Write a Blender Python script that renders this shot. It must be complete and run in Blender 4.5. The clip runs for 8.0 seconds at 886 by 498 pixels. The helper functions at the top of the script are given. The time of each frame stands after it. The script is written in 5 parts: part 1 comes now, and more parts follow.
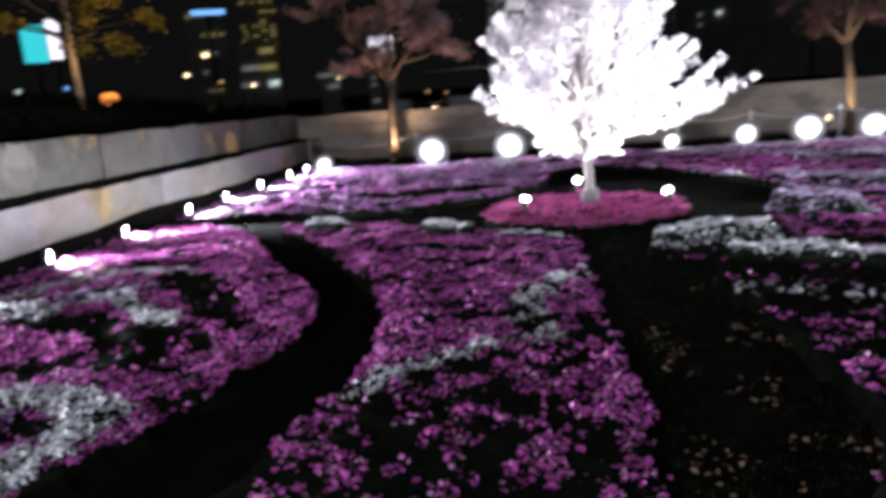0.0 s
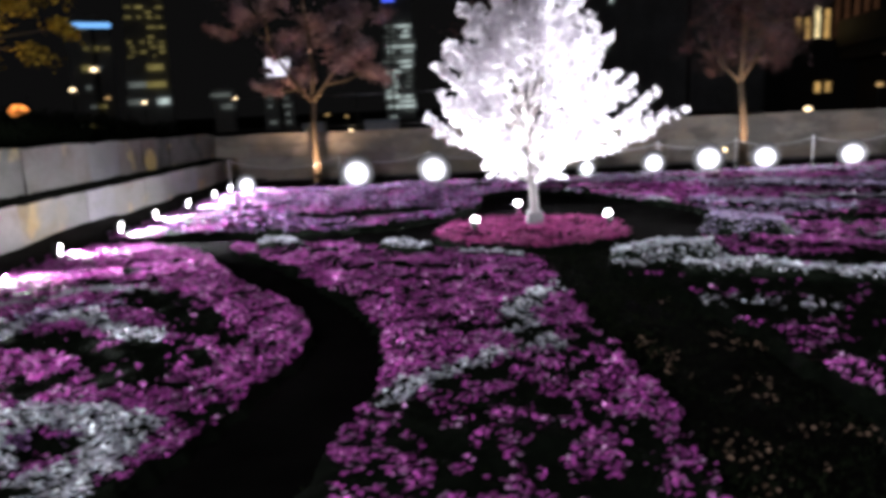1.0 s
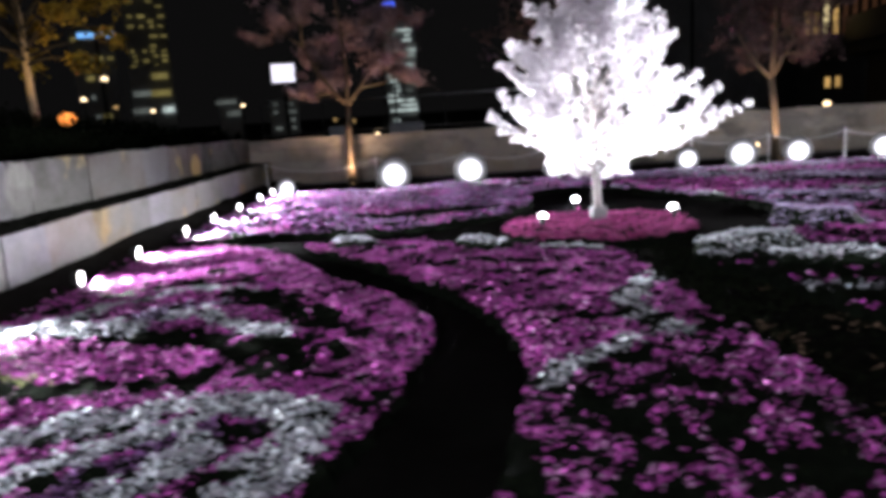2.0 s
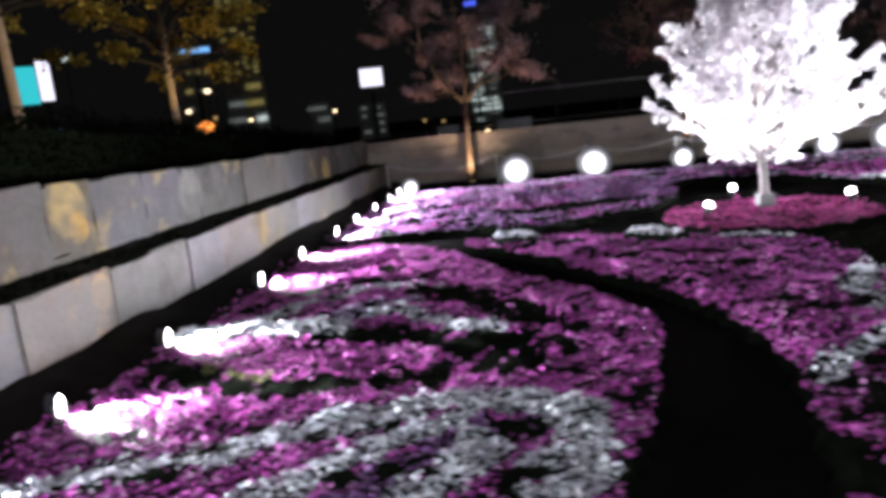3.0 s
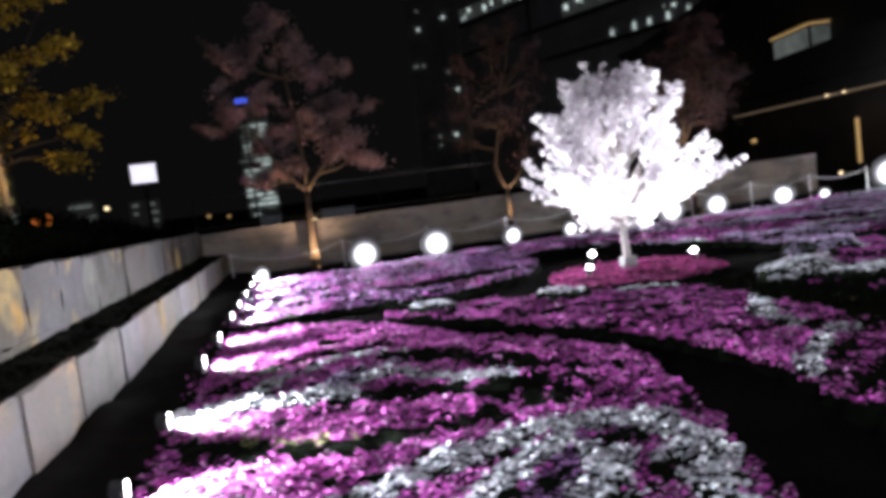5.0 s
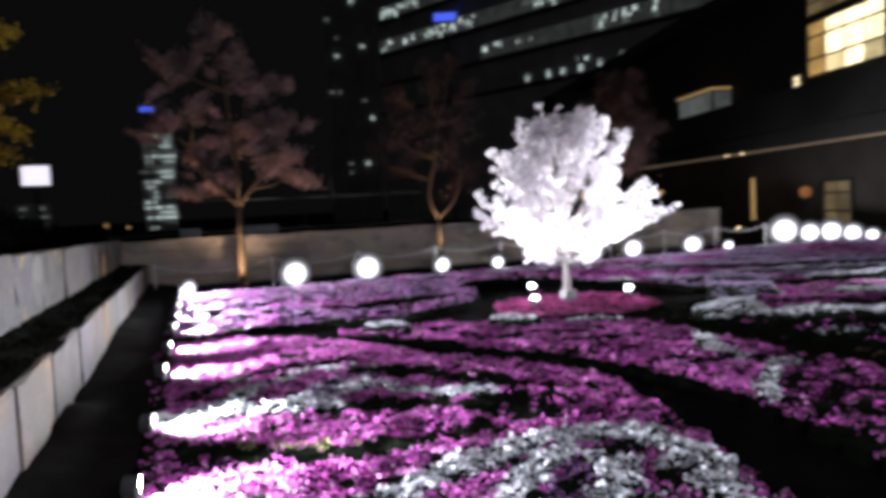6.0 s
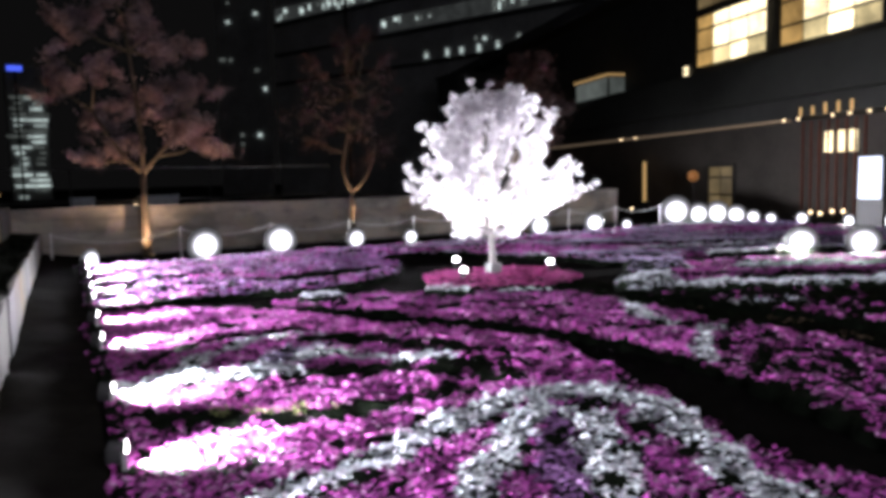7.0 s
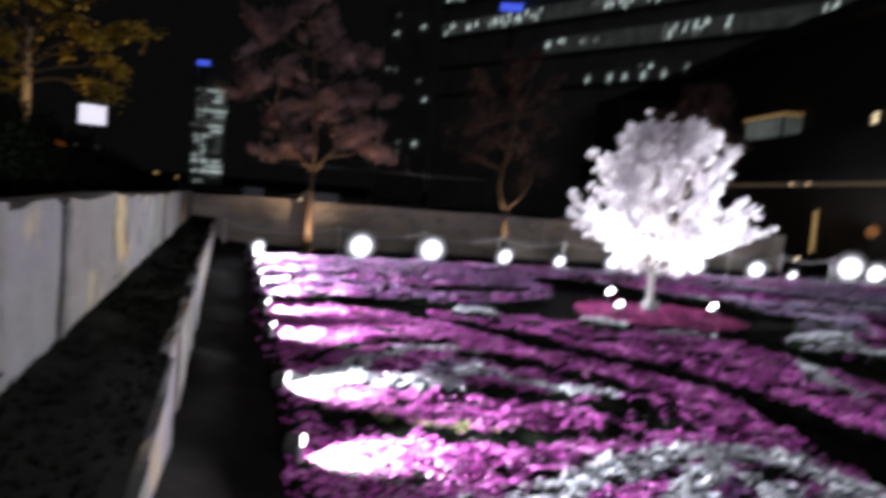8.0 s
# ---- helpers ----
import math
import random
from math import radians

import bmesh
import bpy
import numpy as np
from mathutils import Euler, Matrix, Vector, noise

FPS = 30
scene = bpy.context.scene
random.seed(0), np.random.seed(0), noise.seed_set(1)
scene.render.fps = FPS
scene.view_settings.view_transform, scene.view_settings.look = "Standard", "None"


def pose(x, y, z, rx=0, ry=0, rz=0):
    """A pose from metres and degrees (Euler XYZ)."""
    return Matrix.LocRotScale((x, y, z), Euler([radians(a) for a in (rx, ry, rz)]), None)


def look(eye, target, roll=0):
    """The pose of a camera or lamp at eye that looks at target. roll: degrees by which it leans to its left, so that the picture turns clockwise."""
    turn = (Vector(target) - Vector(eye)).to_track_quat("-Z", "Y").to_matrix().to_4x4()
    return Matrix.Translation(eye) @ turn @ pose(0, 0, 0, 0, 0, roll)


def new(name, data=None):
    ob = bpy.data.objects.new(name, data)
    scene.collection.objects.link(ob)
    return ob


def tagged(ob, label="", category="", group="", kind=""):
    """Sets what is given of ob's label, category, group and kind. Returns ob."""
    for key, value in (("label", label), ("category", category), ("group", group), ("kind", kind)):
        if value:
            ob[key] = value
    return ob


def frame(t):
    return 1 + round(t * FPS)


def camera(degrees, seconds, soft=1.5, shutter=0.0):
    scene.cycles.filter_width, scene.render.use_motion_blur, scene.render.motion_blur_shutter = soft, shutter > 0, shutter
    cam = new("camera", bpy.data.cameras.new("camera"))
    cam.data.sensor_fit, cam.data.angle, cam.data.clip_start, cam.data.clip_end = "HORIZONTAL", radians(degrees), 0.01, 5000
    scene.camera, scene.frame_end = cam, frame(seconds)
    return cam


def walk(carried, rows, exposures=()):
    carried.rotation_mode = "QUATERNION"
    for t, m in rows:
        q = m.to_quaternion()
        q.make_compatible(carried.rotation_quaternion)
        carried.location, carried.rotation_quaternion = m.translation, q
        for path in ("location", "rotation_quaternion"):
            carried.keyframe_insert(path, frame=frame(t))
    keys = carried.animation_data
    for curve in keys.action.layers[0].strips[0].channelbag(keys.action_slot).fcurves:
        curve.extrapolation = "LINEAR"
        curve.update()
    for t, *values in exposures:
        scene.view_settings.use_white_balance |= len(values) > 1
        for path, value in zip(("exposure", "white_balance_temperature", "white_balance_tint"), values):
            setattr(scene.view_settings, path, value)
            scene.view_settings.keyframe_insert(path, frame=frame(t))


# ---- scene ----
cam = camera(62.6, 8.0, soft=4.4, shutter=0.9)
PATH = [
    (0, (-0.169, -0.037, 1.459), (-0.526, 1.884, 1.029), -4.4),
    (0.5, (-0.486, -0.178, 1.472), (-0.658, 1.778, 1.088), -3.2),
    (1, (-0.817, -0.275, 1.473), (-0.876, 1.688, 1.092), -2.5),
    (1.2, (-0.982, -0.337, 1.469), (-0.997, 1.626, 1.087), -2.8),
    (2.3, (-1.840, -0.438, 1.472), (-1.912, 1.526, 1.102), -3.9),
    (2.4, (-1.928, -0.434, 1.486), (-1.991, 1.529, 1.111), -4.5),
    (2.5, (-2.020, -0.418, 1.479), (-2.119, 1.544, 1.105), -5.0),
    (2.6, (-2.117, -0.413, 1.477), (-2.286, 1.546, 1.112), -5.2),
    (3, (-2.461, -0.379, 1.476), (-2.743, 1.569, 1.120), -6.2),
    (3.5, (-2.900, -0.421, 1.480), (-3.165, 1.525, 1.102), -6.7),
    (4, (-3.239, -0.503, 1.495), (-3.357, 1.465, 1.155), -5.8),
    (4.4, (-3.494, -0.616, 1.483), (-3.419, 1.372, 1.277), -5.6),
    (4.5, (-3.569, -0.657, 1.503), (-3.374, 1.325, 1.314), -6.4),
    (4.6, (-3.670, -0.691, 1.508), (-3.346, 1.274, 1.329), -7.2),
    (4.7, (-3.783, -0.717, 1.501), (-3.446, 1.246, 1.321), -7.8),
    (5.8, (-4.623, -0.867, 1.488), (-4.075, 1.052, 1.357), -3.4),
    (6, (-4.770, -0.825, 1.482), (-4.142, 1.070, 1.365), -2.9),
    (6.5, (-5.060, -0.809, 1.516), (-4.285, 1.031, 1.391), -0.7),
    (7, (-5.295, -0.716, 1.443), (-4.396, 1.060, 1.253), -1.4),
    (7.4, (-5.448, -0.570, 1.431), (-4.628, 1.248, 1.280), 2.2),
    (7.5, (-5.489, -0.543, 1.438), (-4.680, 1.283, 1.334), 3.5),
    (7.6, (-5.524, -0.535, 1.438), (-4.777, 1.319, 1.365), 5.1),
    (8, (-5.530, -0.534, 1.470), (-4.975, 1.382, 1.318), 4.6),
]
walk(cam, [(t, look(eye, target, roll)) for t, eye, target, roll in PATH],
     [(0, 0.16), (1, 0.06), (2.5, 0.0), (3.5, -0.05), (4.5, -0.1), (6, -0.2), (6.5, -0.15), (7, 0.02), (7.5, -0.12), (8, -0.35)])

# ---- light ----
world = bpy.data.worlds.new("night_sky")
world.use_nodes = True
world.node_tree.nodes["Background"].inputs[0].default_value = (0.62, 0.6, 0.62, 1)
world.node_tree.nodes["Background"].inputs[1].default_value = 0.0062
scene.world = world
scene.view_settings.exposure = 0.0

LEFT_SPOT, BACK_FLOOD, TREE_SPOT, UPLIGHT, FILL_LIGHT = 1400.0, 900.0, 1050.0, 165.0, 590.0


def lamp(name, kind, place, target, power, colour=(1, 1, 1), size=0.05, cone=90, blend=0.5):
    data = bpy.data.lights.new(name, kind)
    data.energy, data.color = power, colour
    if kind == "SPOT":
        data.spot_size, data.spot_blend, data.shadow_soft_size = radians(cone), blend, size
    elif kind == "POINT":
        data.shadow_soft_size = size
    else:
        data.shape, data.size, data.size_y = "RECTANGLE", size, cone
    ob = new(name, data)
    ob.matrix_world = look(place, target)
    return ob


# Added fill from behind the camera for walls and near flowers; its source is unseen.
lamp("unseen_fill", "AREA", (-4.0, -6.0, 3.6), (-2.4, 5.0, 0.0), FILL_LIGHT, (0.92, 0.905, 1.0), 5.0, 1.8)


# ---- materials ----
def shader(name, rough=0.8, metal=0.0, spec=0.3):
    m = bpy.data.materials.new(name)
    m.use_nodes = True
    nt = m.node_tree
    b = nt.nodes["Principled BSDF"]
    b.inputs["Roughness"].default_value, b.inputs["Metallic"].default_value = rough, metal
    b.inputs["Specular IOR Level"].default_value = spec
    return m, nt, b


def ramp(nt, source, stops):
    r = nt.nodes.new("ShaderNodeValToRGB")
    while len(r.color_ramp.elements) < len(stops):
        r.color_ramp.elements.new(0.5)
    for e, (p, c) in zip(r.color_ramp.elements, stops):
        e.position, e.color = p, (*c, 1)
    nt.links.new(source, r.inputs[0])
    return r.outputs[0]


def noise_tex(nt, scale, detail=4, rough=0.6, coords="Object", stretch=(1, 1, 1)):
    tc, mp, n = nt.nodes.new("ShaderNodeTexCoord"), nt.nodes.new("ShaderNodeMapping"), nt.nodes.new("ShaderNodeTexNoise")
    mp.inputs["Scale"].default_value = stretch
    n.inputs["Scale"].default_value, n.inputs["Detail"].default_value, n.inputs["Roughness"].default_value = scale, detail, rough
    place = nt.nodes.new("ShaderNodeNewGeometry").outputs["Position"] if coords == "World" else tc.outputs[coords]
    nt.links.new(place, mp.inputs[0])
    nt.links.new(mp.outputs[0], n.inputs[0])
    return n.outputs["Fac"]


def mixed(nt, fac, a, b, mode="MIX"):
    m = nt.nodes.new("ShaderNodeMix")
    m.data_type, m.blend_type = "RGBA", mode
    for slot, v in ((0, fac), (6, a), (7, b)):
        if isinstance(v, (int, float)):
            m.inputs[slot].default_value = v
        elif isinstance(v, tuple):
            m.inputs[slot].default_value = (*v, 1)
        else:
            nt.links.new(v, m.inputs[slot])
    return m.outputs[2]


def bumped(nt, b, height, strength=0.4, distance=0.02):
    n = nt.nodes.new("ShaderNodeBump")
    n.inputs["Strength"].default_value, n.inputs["Distance"].default_value = strength, distance
    nt.links.new(height, n.inputs["Height"])
    nt.links.new(n.outputs[0], b.inputs["Normal"])


def plain(name, colour, rough=0.7, metal=0.0, vary=0.25, scale=8.0, spec=0.3):
    """A painted or natural surface with grain and blotches."""
    m, nt, b = shader(name, rough, metal, spec)
    fine, broad = noise_tex(nt, scale * 8), noise_tex(nt, scale, 3)
    low, high = tuple(c * (1 - vary) for c in colour), tuple(min(1, c * (1 + vary)) for c in colour)
    base = ramp(nt, broad, [(0.3, low), (0.7, high)])
    nt.links.new(mixed(nt, 0.35, base, ramp(nt, fine, [(0.3, low), (0.7, high)])), b.inputs["Base Color"])
    bumped(nt, b, fine, 0.25, 0.01)
    return m


def petals(name, dark, mid, light, clumped=0.3):
    """Flower petals whose tint varies from flower to flower and from clump to clump; in the phlox this also paints
    highlights and shade among the puffs. clumped: tone of the dullest clumps, 0 for none.
    """
    m, nt, b = shader(name, 0.6, 0, 0.2)
    g = nt.nodes.new("ShaderNodeNewGeometry")
    tint = ramp(nt, g.outputs["Random Per Island"], [(0.0, dark), (0.4, mid), (0.72, mid), (1.0, light)])
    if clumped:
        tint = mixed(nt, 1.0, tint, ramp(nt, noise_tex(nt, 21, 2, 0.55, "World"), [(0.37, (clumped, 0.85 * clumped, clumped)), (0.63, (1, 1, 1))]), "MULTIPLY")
    nt.links.new(tint, b.inputs["Base Color"])
    return m


def thin_petals(name, dark, mid, light):
    """Silk petals that let light through."""
    m = petals(name, dark, mid, light, 0)
    nt = m.node_tree
    b, out = nt.nodes["Principled BSDF"], nt.nodes["Material Output"]
    t, mix = nt.nodes.new("ShaderNodeBsdfTranslucent"), nt.nodes.new("ShaderNodeMixShader")
    nt.links.new(b.inputs["Base Color"].links[0].from_socket, t.inputs[0])
    mix.inputs[0].default_value = 0.82
    nt.links.new(b.outputs[0], mix.inputs[1])
    nt.links.new(t.outputs[0], mix.inputs[2])
    nt.links.new(mix.outputs[0], out.inputs[0])
    return m


def leaves(name, dark, light, rough=0.6, lit_tint=None, spec=0.02):
    """Leaves of many tints; given a second colour, lit sprays and shaded clumps are painted into them."""
    m, nt, b = shader(name, rough, 0, spec)
    g = nt.nodes.new("ShaderNodeNewGeometry")
    tint = ramp(nt, g.outputs["Random Per Island"], [(0.0, dark), (1.0, light)])
    if lit_tint:
        lit_spray = ramp(nt, noise_tex(nt, 1.7, 2, 0.5, "World"), [(0.42, (0, 0, 0)), (0.6, (0.85, 0.85, 0.85))])
        tint = mixed(nt, lit_spray, tint, lit_tint)
        tint = mixed(nt, 1.0, tint, ramp(nt, noise_tex(nt, 2.6, 3, 0.6, "World"), [(0.4, (0.42, 0.4, 0.42)), (0.6, (1, 1, 1))]), "MULTIPLY")
    nt.links.new(tint, b.inputs["Base Color"])
    return m


def stone(name, tints, stain=0.6, marks=(), pale=1.0):
    """Split stone: a tint for each block, cloudy veins, stains and a rough grain. pale: how light its veins and grey patches are."""
    m, nt, b = shader(name, 0.85, 0, 0.2)
    info = nt.nodes.new("ShaderNodeObjectInfo")
    steps = [(n / len(tints), c) for n, c in enumerate(tints)]
    own = ramp(nt, info.outputs["Random"], steps)
    own.node.color_ramp.interpolation = "CONSTANT"
    cloud = noise_tex(nt, 2.6, 5, 0.65, "World")
    vein = noise_tex(nt, 1.35, 3, 0.6, "World")
    fine = noise_tex(nt, 22, 6, 0.7, "World")
    tone = mixed(nt, ramp(nt, cloud, [(0.35, (0, 0, 0)), (0.65, (1, 1, 1))]), own, mixed(nt, 0.5, own, (0.34 * pale, 0.33 * pale, 0.33 * pale)))
    tone = mixed(nt, ramp(nt, vein, [(0.58, (0, 0, 0)), (0.64, (stain, stain, stain))]), tone, (0.46, 0.33, 0.13))
    for centre, radius, colour in marks:
        at, d, wobble = nt.nodes.new("ShaderNodeNewGeometry"), nt.nodes.new("ShaderNodeVectorMath"), nt.nodes.new("ShaderNodeMath")
        d.operation, d.inputs[1].default_value = "DISTANCE", centre
        nt.links.new(at.outputs["Position"], d.inputs[0])
        wobble.operation, wobble.inputs[1].default_value = "MULTIPLY_ADD", 0.5 * radius
        nt.links.new(noise_tex(nt, 6, 4, 0.6, "World"), wobble.inputs[0])
        nt.links.new(d.outputs["Value"], wobble.inputs[2])
        tone = mixed(nt, ramp(nt, wobble.outputs[0], [(radius * 1.05, (0.85, 0.85, 0.85)), (radius * 1.3, (0, 0, 0))]), tone, colour)
    grey = noise_tex(nt, 0.9, 3, 0.6, "World", (1, 1, 1.7))
    tone = mixed(nt, ramp(nt, grey, [(0.50, (0, 0, 0)), (0.60, (0.7, 0.7, 0.7))]), tone, (0.21 * pale, 0.206 * pale, 0.19 * pale))
    tone = mixed(nt, 0.5, tone, ramp(nt, fine, [(0.3, (0.55, 0.55, 0.55)), (0.7, (1, 1, 1))]), "MULTIPLY")
    nt.links.new(tone, b.inputs["Base Color"])
    bumped(nt, b, fine, 0.5, 0.03)
    return m


def glow(name, colour, strength):
    m, nt, b = shader(name, 0.4)
    b.inputs["Base Color"].default_value = (*[0.5 * c for c in colour], 1)
    b.inputs["Emission Color"].default_value = (*colour, 1)
    b.inputs["Emission Strength"].default_value = strength
    return m


def bloom_lens(name, colour, strength):
    """Lamp lens with the glare's bloom painted in: saturated at its heart, fading towards the rim."""
    m = glow(name, colour, strength)
    nt = m.node_tree
    b, flat, sub = nt.nodes["Principled BSDF"], nt.nodes.new("ShaderNodeAttribute"), nt.nodes.new("ShaderNodeMapRange")
    flat.attribute_name = "from_heart"
    b.inputs["Base Color"].default_value = (0.02, 0.02, 0.02, 1)
    sub.interpolation_type = "SMOOTHSTEP"
    for k, v in ((1, 0.2), (2, 1.0), (3, 1.0), (4, 0.0)):
        sub.inputs[k].default_value = v
    nt.links.new(flat.outputs["Fac"], sub.inputs[0])
    p = nt.nodes.new("ShaderNodeMath")
    p.operation, p.inputs[1].default_value = "POWER", 2.0
    nt.links.new(sub.outputs[0], p.inputs[0])
    q = nt.nodes.new("ShaderNodeMath")
    q.operation, q.inputs[1].default_value, q.inputs[2].default_value = "MULTIPLY_ADD", strength, 0.09
    nt.links.new(p.outputs[0], q.inputs[0])
    nt.links.new(q.outputs[0], b.inputs["Emission Strength"])
    return m


def lit_window(name, colour, strength):
    """Window lit from inside: uneven brightness from window to window."""
    m, nt, b = shader(name, 0.3)
    info = nt.nodes.new("ShaderNodeObjectInfo")
    b.inputs["Base Color"].default_value = (0.05, 0.05, 0.05, 1)
    low = tuple(0.25 * c for c in colour)
    patch = noise_tex(nt, 1.1, 3, 0.6)
    tone = mixed(nt, 0.55, ramp(nt, info.outputs["Random"], [(0.0, low), (1.0, colour)]), ramp(nt, patch, [(0.35, low), (0.65, colour)]))
    nt.links.new(tone, b.inputs["Emission Color"])
    b.inputs["Emission Strength"].default_value = strength
    return m


M_SOIL = plain("dark_soil", (0.017, 0.0155, 0.014), 0.95, 0, 0.5, 6, 0.02)
M_LEDGE = plain("ledge_soil", (0.02, 0.021, 0.018), 0.95, 0, 0.4, 6, 0.02)
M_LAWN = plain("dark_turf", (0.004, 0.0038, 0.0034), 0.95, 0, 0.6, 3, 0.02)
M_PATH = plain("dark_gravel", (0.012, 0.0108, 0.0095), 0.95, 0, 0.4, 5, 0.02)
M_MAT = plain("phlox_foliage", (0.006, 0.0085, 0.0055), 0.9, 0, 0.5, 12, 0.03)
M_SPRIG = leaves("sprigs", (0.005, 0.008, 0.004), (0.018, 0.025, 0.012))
M_SPRIG_PALE = leaves("pale_sprigs", (0.07, 0.09, 0.08), (0.22, 0.26, 0.25))
M_STRAW = leaves("fallen_leaf", (0.10, 0.065, 0.04), (0.42, 0.29, 0.21), 0.8)
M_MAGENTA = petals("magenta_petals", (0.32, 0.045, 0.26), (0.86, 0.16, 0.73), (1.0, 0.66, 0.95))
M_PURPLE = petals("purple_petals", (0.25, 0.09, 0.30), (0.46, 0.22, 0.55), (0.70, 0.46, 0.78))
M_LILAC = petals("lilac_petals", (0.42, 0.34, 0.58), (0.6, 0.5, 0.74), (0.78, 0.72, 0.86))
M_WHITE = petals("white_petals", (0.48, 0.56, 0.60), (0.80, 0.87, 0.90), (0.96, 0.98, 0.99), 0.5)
M_ROSE = petals("rose_petals", (0.30, 0.035, 0.16), (0.40, 0.055, 0.23), (0.50, 0.12, 0.31), 0)
M_LIME = petals("lime_petals", (0.20, 0.24, 0.08), (0.32, 0.36, 0.14), (0.45, 0.44, 0.24))
OCHRE, ASH = (0.46, 0.34, 0.13), (0.2, 0.2, 0.18)
WALL_MARKS = (((-6.29, 5.1, 1.08), 0.26, OCHRE), ((-6.3, 5.2, 0.9), 0.15, (0.55, 0.33, 0.08)), ((-6.3, 7.3, 0.95), 0.3, ASH), ((-6.34, 12.7, 0.75), 0.25, OCHRE),
              ((-5.77, 4.58, 0.45), 0.15, (0.45, 0.32, 0.17)), ((-5.77, 4.52, 0.2), 0.12, (0.42, 0.3, 0.18)), ((-5.78, 5.3, 0.42), 0.12, ASH), ((-5.78, 5.75, 0.45), 0.1, ASH))
STONE_TINTS = {
    "lilac": [(0.101, 0.099, 0.107), (0.113, 0.107, 0.117)],
    "beige": [(0.095, 0.081, 0.07), (0.09, 0.077, 0.063)],
    "peach": [(0.11, 0.088, 0.071), (0.104, 0.085, 0.068)],
    "brown": [(0.097, 0.066, 0.04), (0.088, 0.062, 0.041)],
    "moss": [(0.069, 0.07, 0.058), (0.076, 0.075, 0.067)],
    "ochre": [(0.106, 0.084, 0.049), (0.1, 0.078, 0.046)],
    "slate": [(0.032, 0.032, 0.03), (0.038, 0.038, 0.035)],
}
# Dim upper wall, bright low wall: their light is put into two stone copies.
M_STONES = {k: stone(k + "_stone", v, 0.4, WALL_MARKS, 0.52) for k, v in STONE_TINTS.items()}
M_LIT_STONES = {k: stone("pale_" + k + "_stone", [tuple(1.9 * c for c in tint) for tint in v], 0.4, WALL_MARKS, 0.92) for k, v in STONE_TINTS.items()}
M_STONE_FAR = stone("far_wall_stone", [(0.50, 0.44, 0.36), (0.52, 0.47, 0.40), (0.46, 0.38, 0.30), (0.51, 0.43, 0.34)], 0.2)
M_JOINT = plain("wall_core", (0.2, 0.19, 0.18), 0.95)
# Near-black: the shade the hedge stands in is put into the leaf colour.
M_HEDGE_SHADED = leaves("shaded_hedge_leaves", (0.002, 0.0027, 0.0017), (0.0045, 0.006, 0.0034), 0.9, None, 0.0)
M_BARK = plain("bark", (0.085, 0.062, 0.041), 0.9, 0, 0.4, 10)
M_BARK_UNLIT = plain("unlit_bark", (0.025, 0.02, 0.014), 0.9, 0, 0.4, 10)
M_BARK_DARK = plain("dark_bark", (0.12, 0.09, 0.055), 0.9, 0, 0.4, 10)
M_BARK_PALE = plain("pale_bark", (0.17, 0.155, 0.155), 0.8, 0, 0.3, 12)
M_BLOSSOM = thin_petals("white_blossom", (0.86, 0.83, 0.87), (0.91, 0.89, 0.92), (0.95, 0.94, 0.96))
M_RUSSET = leaves("russet_leaves", (0.2, 0.15, 0.168), (0.5, 0.39, 0.43), 0.6, (0.53, 0.34, 0.31))
# Leaves of the two dimmer trees: their weak light is put into the colour.
M_RUSSET_DIM = leaves("dimmed_russet_leaves", (0.08, 0.055, 0.055), (0.24, 0.17, 0.165), 0.6, (0.27, 0.14, 0.12))
M_GOLD = leaves("golden_leaves", (0.06, 0.04, 0.005), (0.55, 0.38, 0.05), 0.6, (0.6, 0.42, 0.06))
M_BARK_LIT = plain("lit_bark", (0.34, 0.25, 0.16), 0.9, 0, 0.4, 10)
M_METAL = plain("brushed_metal", (0.45, 0.45, 0.46), 0.4, 0.9, 0.1)
M_BLACK = plain("black_housing", (0.03, 0.03, 0.032), 0.5, 0, 0.2)
M_ROPE = plain("pale_rope", (0.66, 0.65, 0.64), 0.9)
M_POST = plain("white_painted_post", (0.76, 0.76, 0.77), 0.6)
M_CONCRETE = plain("concrete", (0.16, 0.16, 0.165), 0.85)
M_GREYBOX = plain("grey_enclosure", (0.30, 0.33, 0.38), 0.6)
M_CITY = plain("tower_cladding", (0.55, 0.55, 0.56), 0.8, 0, 0.3, 0.3, 0.05)
M_TOWER = plain("dark_cladding", (0.05, 0.05, 0.048), 0.6, 0, 0.3, 0.3, 0.1)
M_FASCIA = plain("fascia_panel", (0.04, 0.041, 0.037), 0.7, 0, 0.2, 0.5)
M_FACADE = plain("brown_render", (0.06, 0.053, 0.047), 0.8, 0, 0.3, 0.8)
M_SLAT = plain("red_timber", (0.14, 0.045, 0.03), 0.6)
M_BEAM = glow("lamp_lens", (1.0, 0.99, 1.0), 40)
# Emission fades outward to imitate the bloom round the bulb.
M_FLOOD = bloom_lens("flood_lens", (0.90, 0.89, 1.0), 6)
M_BEAM_SMALL = glow("small_lamp_lens", (1.0, 0.99, 1.0), 25)
M_WARMWIN = lit_window("warm_window", (1.0, 0.82, 0.50), 3.4)
M_CREAM = lit_window("cream_window", (1.0, 0.80, 0.42), 1.3)
M_WARMMID = lit_window("amber_window", (1.0, 0.60, 0.20), 0.75)
M_WARMDIM = lit_window("dim_warm_window", (1.0, 0.72, 0.35), 0.22)
M_EMBER = lit_window("dim_reddish_window", (1.0, 0.42, 0.2), 0.06)
M_COOLWIN = lit_window("cool_window", (0.80, 0.95, 0.92), 1.0)
M_COOLDIM = lit_window("dim_cool_window", (0.75, 0.85, 0.80), 0.16)
